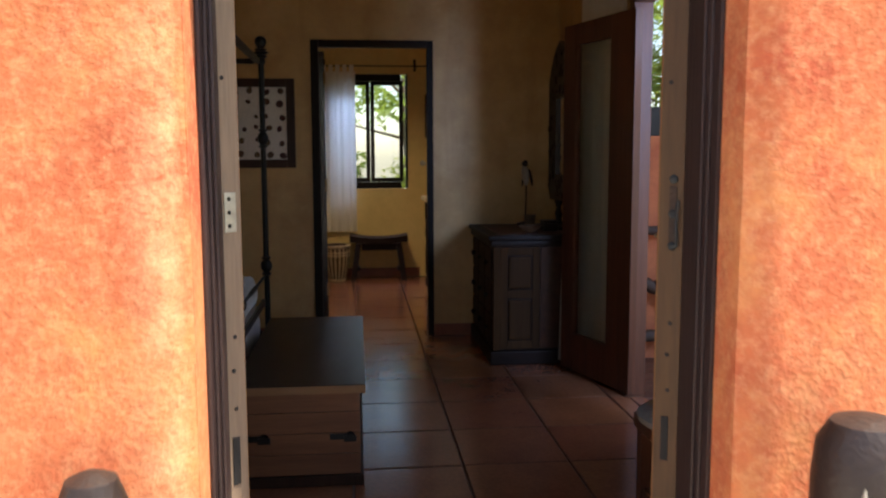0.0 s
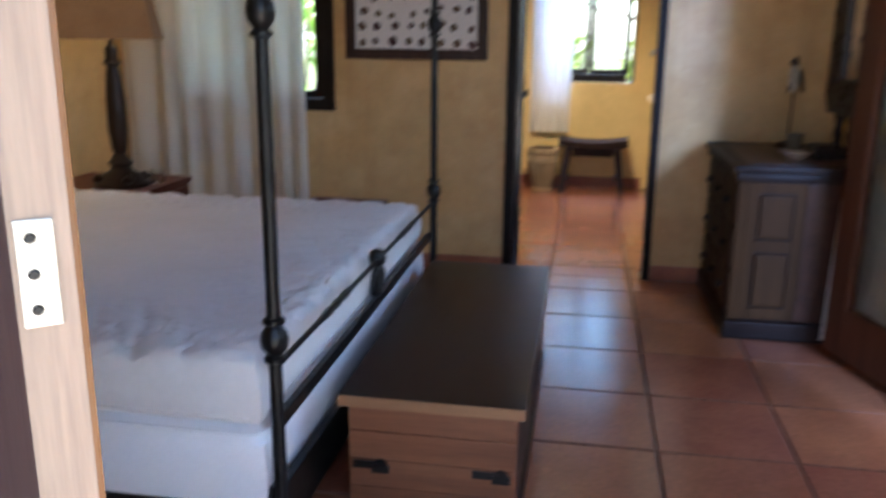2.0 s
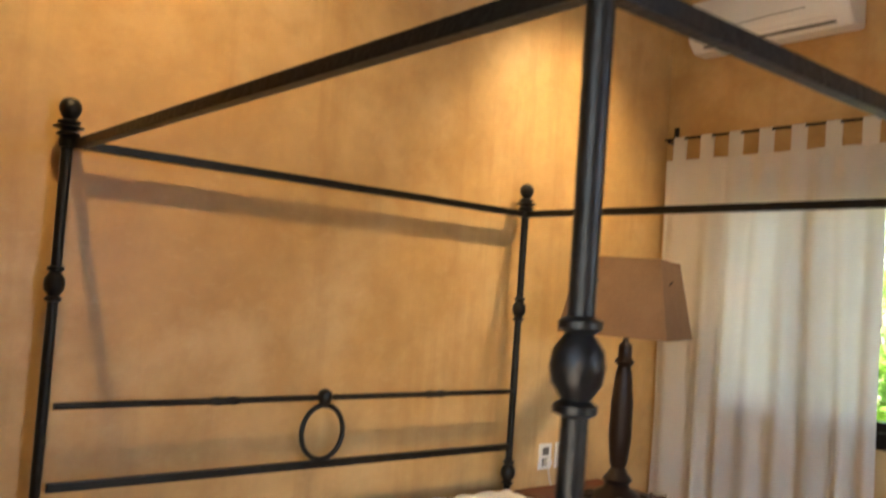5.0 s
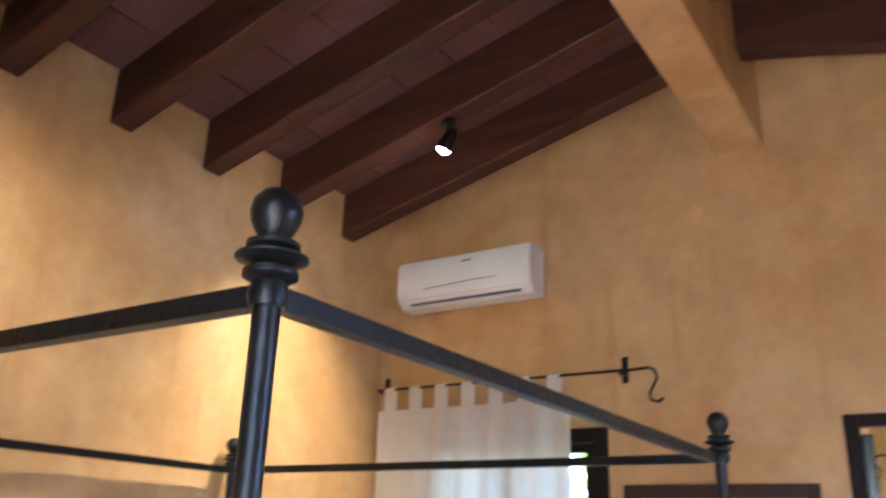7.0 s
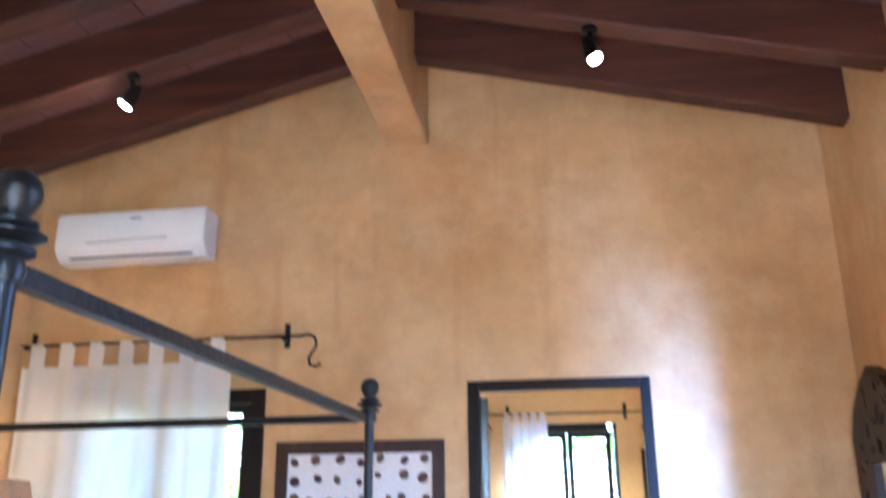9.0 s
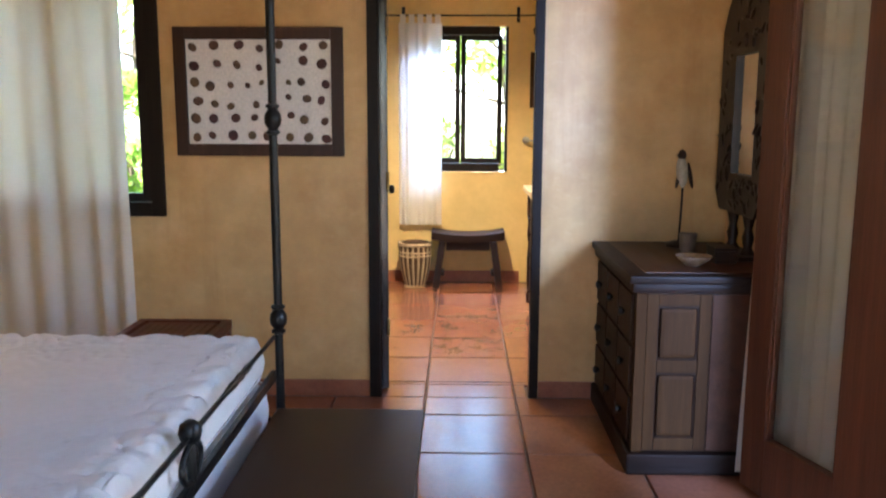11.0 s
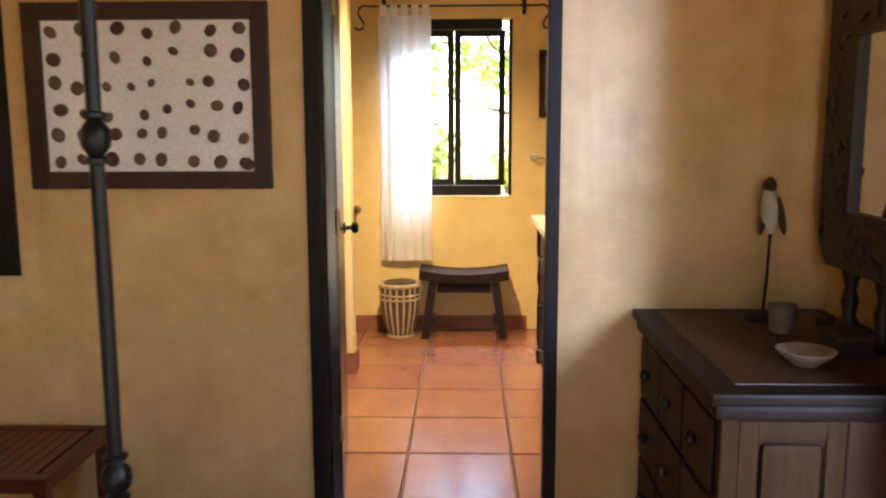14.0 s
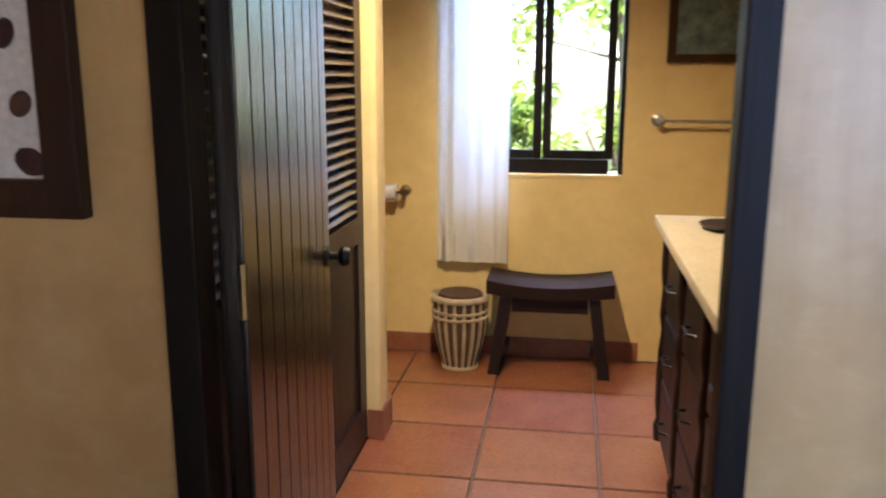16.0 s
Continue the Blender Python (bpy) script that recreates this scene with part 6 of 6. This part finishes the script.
def basket():
    b = thing("waste_basket", "striped pale and dark woven wicker waste basket", "basket")
    x, y, h = 0.772, 8.59, 0.365
    def rad(z):
        return 0.074 + 0.054 * math.sin(min(1, z / h * 1.1) * 1.85)
    n = 34
    for k in range(n):
        a = 2 * math.pi * k / n
        pts = [(x + rad(z) * math.cos(a), y + rad(z) * math.sin(a), z) for z in [h * i / 8 for i in range(9)]]
        part("stake", tube(bmesh.new(), pts, 0.0095, 5), M_WICK if k % 2 else M_WICKD, b, smooth=True)
    for z, rr in ((0.01, 0.012), (0.27, 0.008), (0.30, 0.008), (h, 0.016)):
        ring = [(x + (rad(z) + 0.006) * math.cos(2 * math.pi * i / 28), y + (rad(z) + 0.006) * math.sin(2 * math.pi * i / 28), z) for i in range(29)]
        part("band", tube(bmesh.new(), ring, rr, 7), M_WICK, b, smooth=True)
    part("liner", lathe(bmesh.new(), [(rad(0) - 0.012, 0.012), (rad(0.2) - 0.014, 0.2), (rad(h) - 0.012, h - 0.01), (rad(h) - 0.02, h + 0.02), (0.03, h - 0.03)], at=(x, y, 0), seg=20), M_WICKD, b, smooth=True)
    for s in (-1, 1):
        ring = [(x + s * (rad(h) + 0.01), y + 0.03 * math.cos(a), h - 0.01 + 0.03 * math.sin(a)) for a in [2 * math.pi * i / 14 for i in range(15)]]
        part("loop_handle", tube(bmesh.new(), ring, 0.007, 6), M_WICK, b, smooth=True)
    return b


basket()


def vanity():
    v = thing("vanity", "dark wooden bathroom vanity with turned columns and drawers", "vanity")
    x0, x1, y0, y1, h = 1.64, 2.285, 6.25, 7.775, 0.885
    part("body", B((x0 + 0.03, x1, y0 + 0.01, y1 - 0.01, 0.06, h - 0.001), bev=0.003), M_DARK, v)
    part("plinth", B((x0 + 0.05, x1, y0 + 0.02, y1 - 0.02, 0, 0.059)), M_DARK, v)
    for k in range(4):
        y = y0 + 0.05 + (y1 - y0 - 0.1) * k / 3
        part("column", lathe(bmesh.new(), [(0.024, 0.06), (0.028, 0.12), (0.016, 0.15), (0.024, 0.2), (0.024, 0.42), (0.016, 0.5), (0.026, 0.56), (0.02, 0.66), (0.028, 0.72), (0.028, 0.875)], at=(x0 + 0.022, y, 0), seg=14), M_DARK, v, smooth=True)
    for k in range(3):
        ya = y0 + 0.085 + (y1 - y0 - 0.1) * k / 3
        yb = ya + (y1 - y0 - 0.1) / 3 - 0.07
        for za, zb in ((0.09, 0.32), (0.34, 0.57), (0.59, 0.84)):
            d = part("drawer", B((x0 + 0.012, x0 + 0.029, ya, yb, za, zb), bev=0.004), M_DARK, v)
            part("drawer_pull", tube(bmesh.new(), [(x0 + 0.012, (ya + yb) / 2 - 0.05, (za + zb) / 2), (x0 - 0.012, (ya + yb) / 2 - 0.04, (za + zb) / 2), (x0 - 0.012, (ya + yb) / 2 + 0.04, (za + zb) / 2), (x0 + 0.012, (ya + yb) / 2 + 0.05, (za + zb) / 2)], 0.005, 6), M_IRON, d)
    return v


vanity()
ct = thing("stone_slab", "cream stone bathroom counter top with a rounded edge", "counter top")
part("surface", B((1.605, 2.295, 6.22, 7.80, 0.887, 0.925), bev=0.01), M_CREAM, ct)
so = thing("soap_dish", "dark round dish on the counter", "dish")
part("dish", lathe(bmesh.new(), [(0.04, 0), (0.10, 0.012), (0.105, 0.02), (0.095, 0.018), (0.03, 0.008)], at=(1.83, 7.52, 0.925), seg=20), M_LEATH, so, smooth=True)
vm = thing("vanity_mirror", "large framed mirror above the vanity", "mirror")
part("glass", B((2.284, 2.29, 6.5, 7.9, 1.15, 2.0)), M_MIRROR, vm, "mirror glass")
part("frame_bar", B((2.27, 2.297, 6.44, 7.96, 2.0, 2.06), bev=0.004), M_DARKX, vm)
part("frame_bar", B((2.27, 2.297, 6.44, 7.96, 1.09, 1.15), bev=0.004), M_DARKX, vm)

bp = thing("bathroom_picture", "framed dark green landscape picture on the bathroom wall", "picture")
part("frame", B((1.726, 1.765, BY - 0.025, BY - 0.001, 1.495, 1.95), (2.07, 2.11, BY - 0.025, BY - 0.001, 1.495, 1.95), (1.765, 2.07, BY - 0.025, BY - 0.001, 1.495, 1.535), (1.765, 2.07, BY - 0.025, BY - 0.001, 1.91, 1.95), bev=0.004), M_PALE, bp)
part("canvas", B((1.764, 2.071, BY - 0.014, BY - 0.01, 1.534, 1.911)), M_PICT, bp)

tb = thing("towel_bar", "steel towel bar on the bathroom wall", "towel bar")
part("bar", tube(bmesh.new(), [(1.70, BY - 0.06, 1.222), (2.22, BY - 0.06, 1.222)], 0.008, 10), M_CHROME, tb, smooth=True)
for x in (1.70, 2.22):
    part("mount", lathe(bmesh.new(), [(0.03, 0), (0.03, 0.008), (0.012, 0.014), (0.012, 0.06), (0.018, 0.07)], seg=14, m=T((x, BY - 0.001, 1.225)) @ pose(0, 0, 0, 90)), M_CHROME, tb, smooth=True)

tp = thing("toilet_paper_holder", "brass holder with a white paper roll", "paper holder")
part("bar", tube(bmesh.new(), [(0.30, BY - 0.07, 0.855), (0.455, BY - 0.07, 0.855)], 0.007, 8), M_BRASS, tp, smooth=True)
part("mount", lathe(bmesh.new(), [(0.028, 0), (0.028, 0.008), (0.012, 0.014), (0.012, 0.07), (0.02, 0.085)], seg=14, m=T((0.46, BY - 0.001, 0.86)) @ pose(0, 0, 0, 90)), M_BRASS, tp, smooth=True)
part("paper_roll", lathe(bmesh.new(), [(0.012, -0.055), (0.045, -0.055), (0.045, 0.055), (0.012, 0.055)], seg=20, m=T((0.37, BY - 0.07, 0.855)) @ pose(0, 0, 0, 0, 90)), M_PAPER, tp, smooth=True)

# ---- lamps that light the rooms ----
spotlight(-0.69, 4.925, 3.39, (-1.66, 4.92, 1.75), 13, 70, tint=(1.0, 0.80, 0.48))
spotlight(1.33, 4.925, 3.428, (2.25, 4.85, 0.8), 0.8, 90, tint=(1.0, 0.74, 0.38))
spotlight(-0.70, 2.425, 3.387, (-1.66, 3.6, 1.5), 9.5, 90, tint=(1.0, 0.75, 0.38))
spotlight(0.95, 7.0, 2.6, (0.95, 7.6, 0.0), 28, 125, tint=(1.0, 0.84, 0.56))


# ---- floor tiles ----
def tiles(parent, x0, x1, y0, y1, tx, ty, size=0.458):
    """Square tiles on a grid through the joint crossing (tx, ty)."""
    shapes = {}
    i0, j0 = math.floor((x0 - tx) / size), math.floor((y0 - ty) / size)
    i = i0
    while tx + i * size < x1:
        j = j0
        while ty + j * size < y1:
            a, b = max(x0, tx + i * size + 0.003), min(x1, tx + (i + 1) * size - 0.003)
            c, d = max(y0, ty + j * size + 0.003), min(y1, ty + (j + 1) * size - 0.003)
            if b - a > 0.02 and d - c > 0.02:
                key = (round(b - a, 3), round(d - c, 3))
                if key not in shapes:
                    bm = bmesh.new()
                    w, h, e = (b - a) / 2, (d - c) / 2, 0.005
                    lo = [bm.verts.new((s * w, t * h, -0.02)) for s, t in ((-1, -1), (1, -1), (1, 1), (-1, 1))]
                    mid = [bm.verts.new((s * w, t * h, -0.004)) for s, t in ((-1, -1), (1, -1), (1, 1), (-1, 1))]
                    hi = [bm.verts.new((s * (w - e), t * (h - e), 0)) for s, t in ((-1, -1), (1, -1), (1, 1), (-1, 1))]
                    for q, r in ((lo, mid), (mid, hi)):
                        for k in range(4):
                            bm.faces.new((q[k], q[(k + 1) % 4], r[(k + 1) % 4], r[k])).material_index = 1
                    bm.faces.new(hi)
                    me = bpy.data.meshes.new("tile")
                    bm.to_mesh(me)
                    bm.free()
                    me.materials.append(M_TERRA)
                    me.materials.append(M_TEDGE)
                    shapes[key] = me
                t = new("tile", shapes[key])
                t.parent = parent
                t.matrix_basis = pose((a + b) / 2, (c + d) / 2, random.uniform(-0.0015, 0.0), random.uniform(-0.06, 0.06), random.uniform(-0.06, 0.06), 0)
            j += 1
        i += 1


fl = bpy.data.objects["floor"]
tiles(fl, XL, XR, YN, YF - 0.013, 0.972, 5.077)
tiles(fl, DOOR[0] + 0.022, DOOR[1] - 0.05, YF - 0.013, YF + 0.192, 0.972, 5.077)
tiles(fl, XR + 0.003, XR + 0.083, BAL[0] + 0.003, BAL[1] - 0.003, 0.972, 5.077)
tiles(fl, BX0, BX1, YF + 0.192, BY - 0.013, 0.972, 5.122)
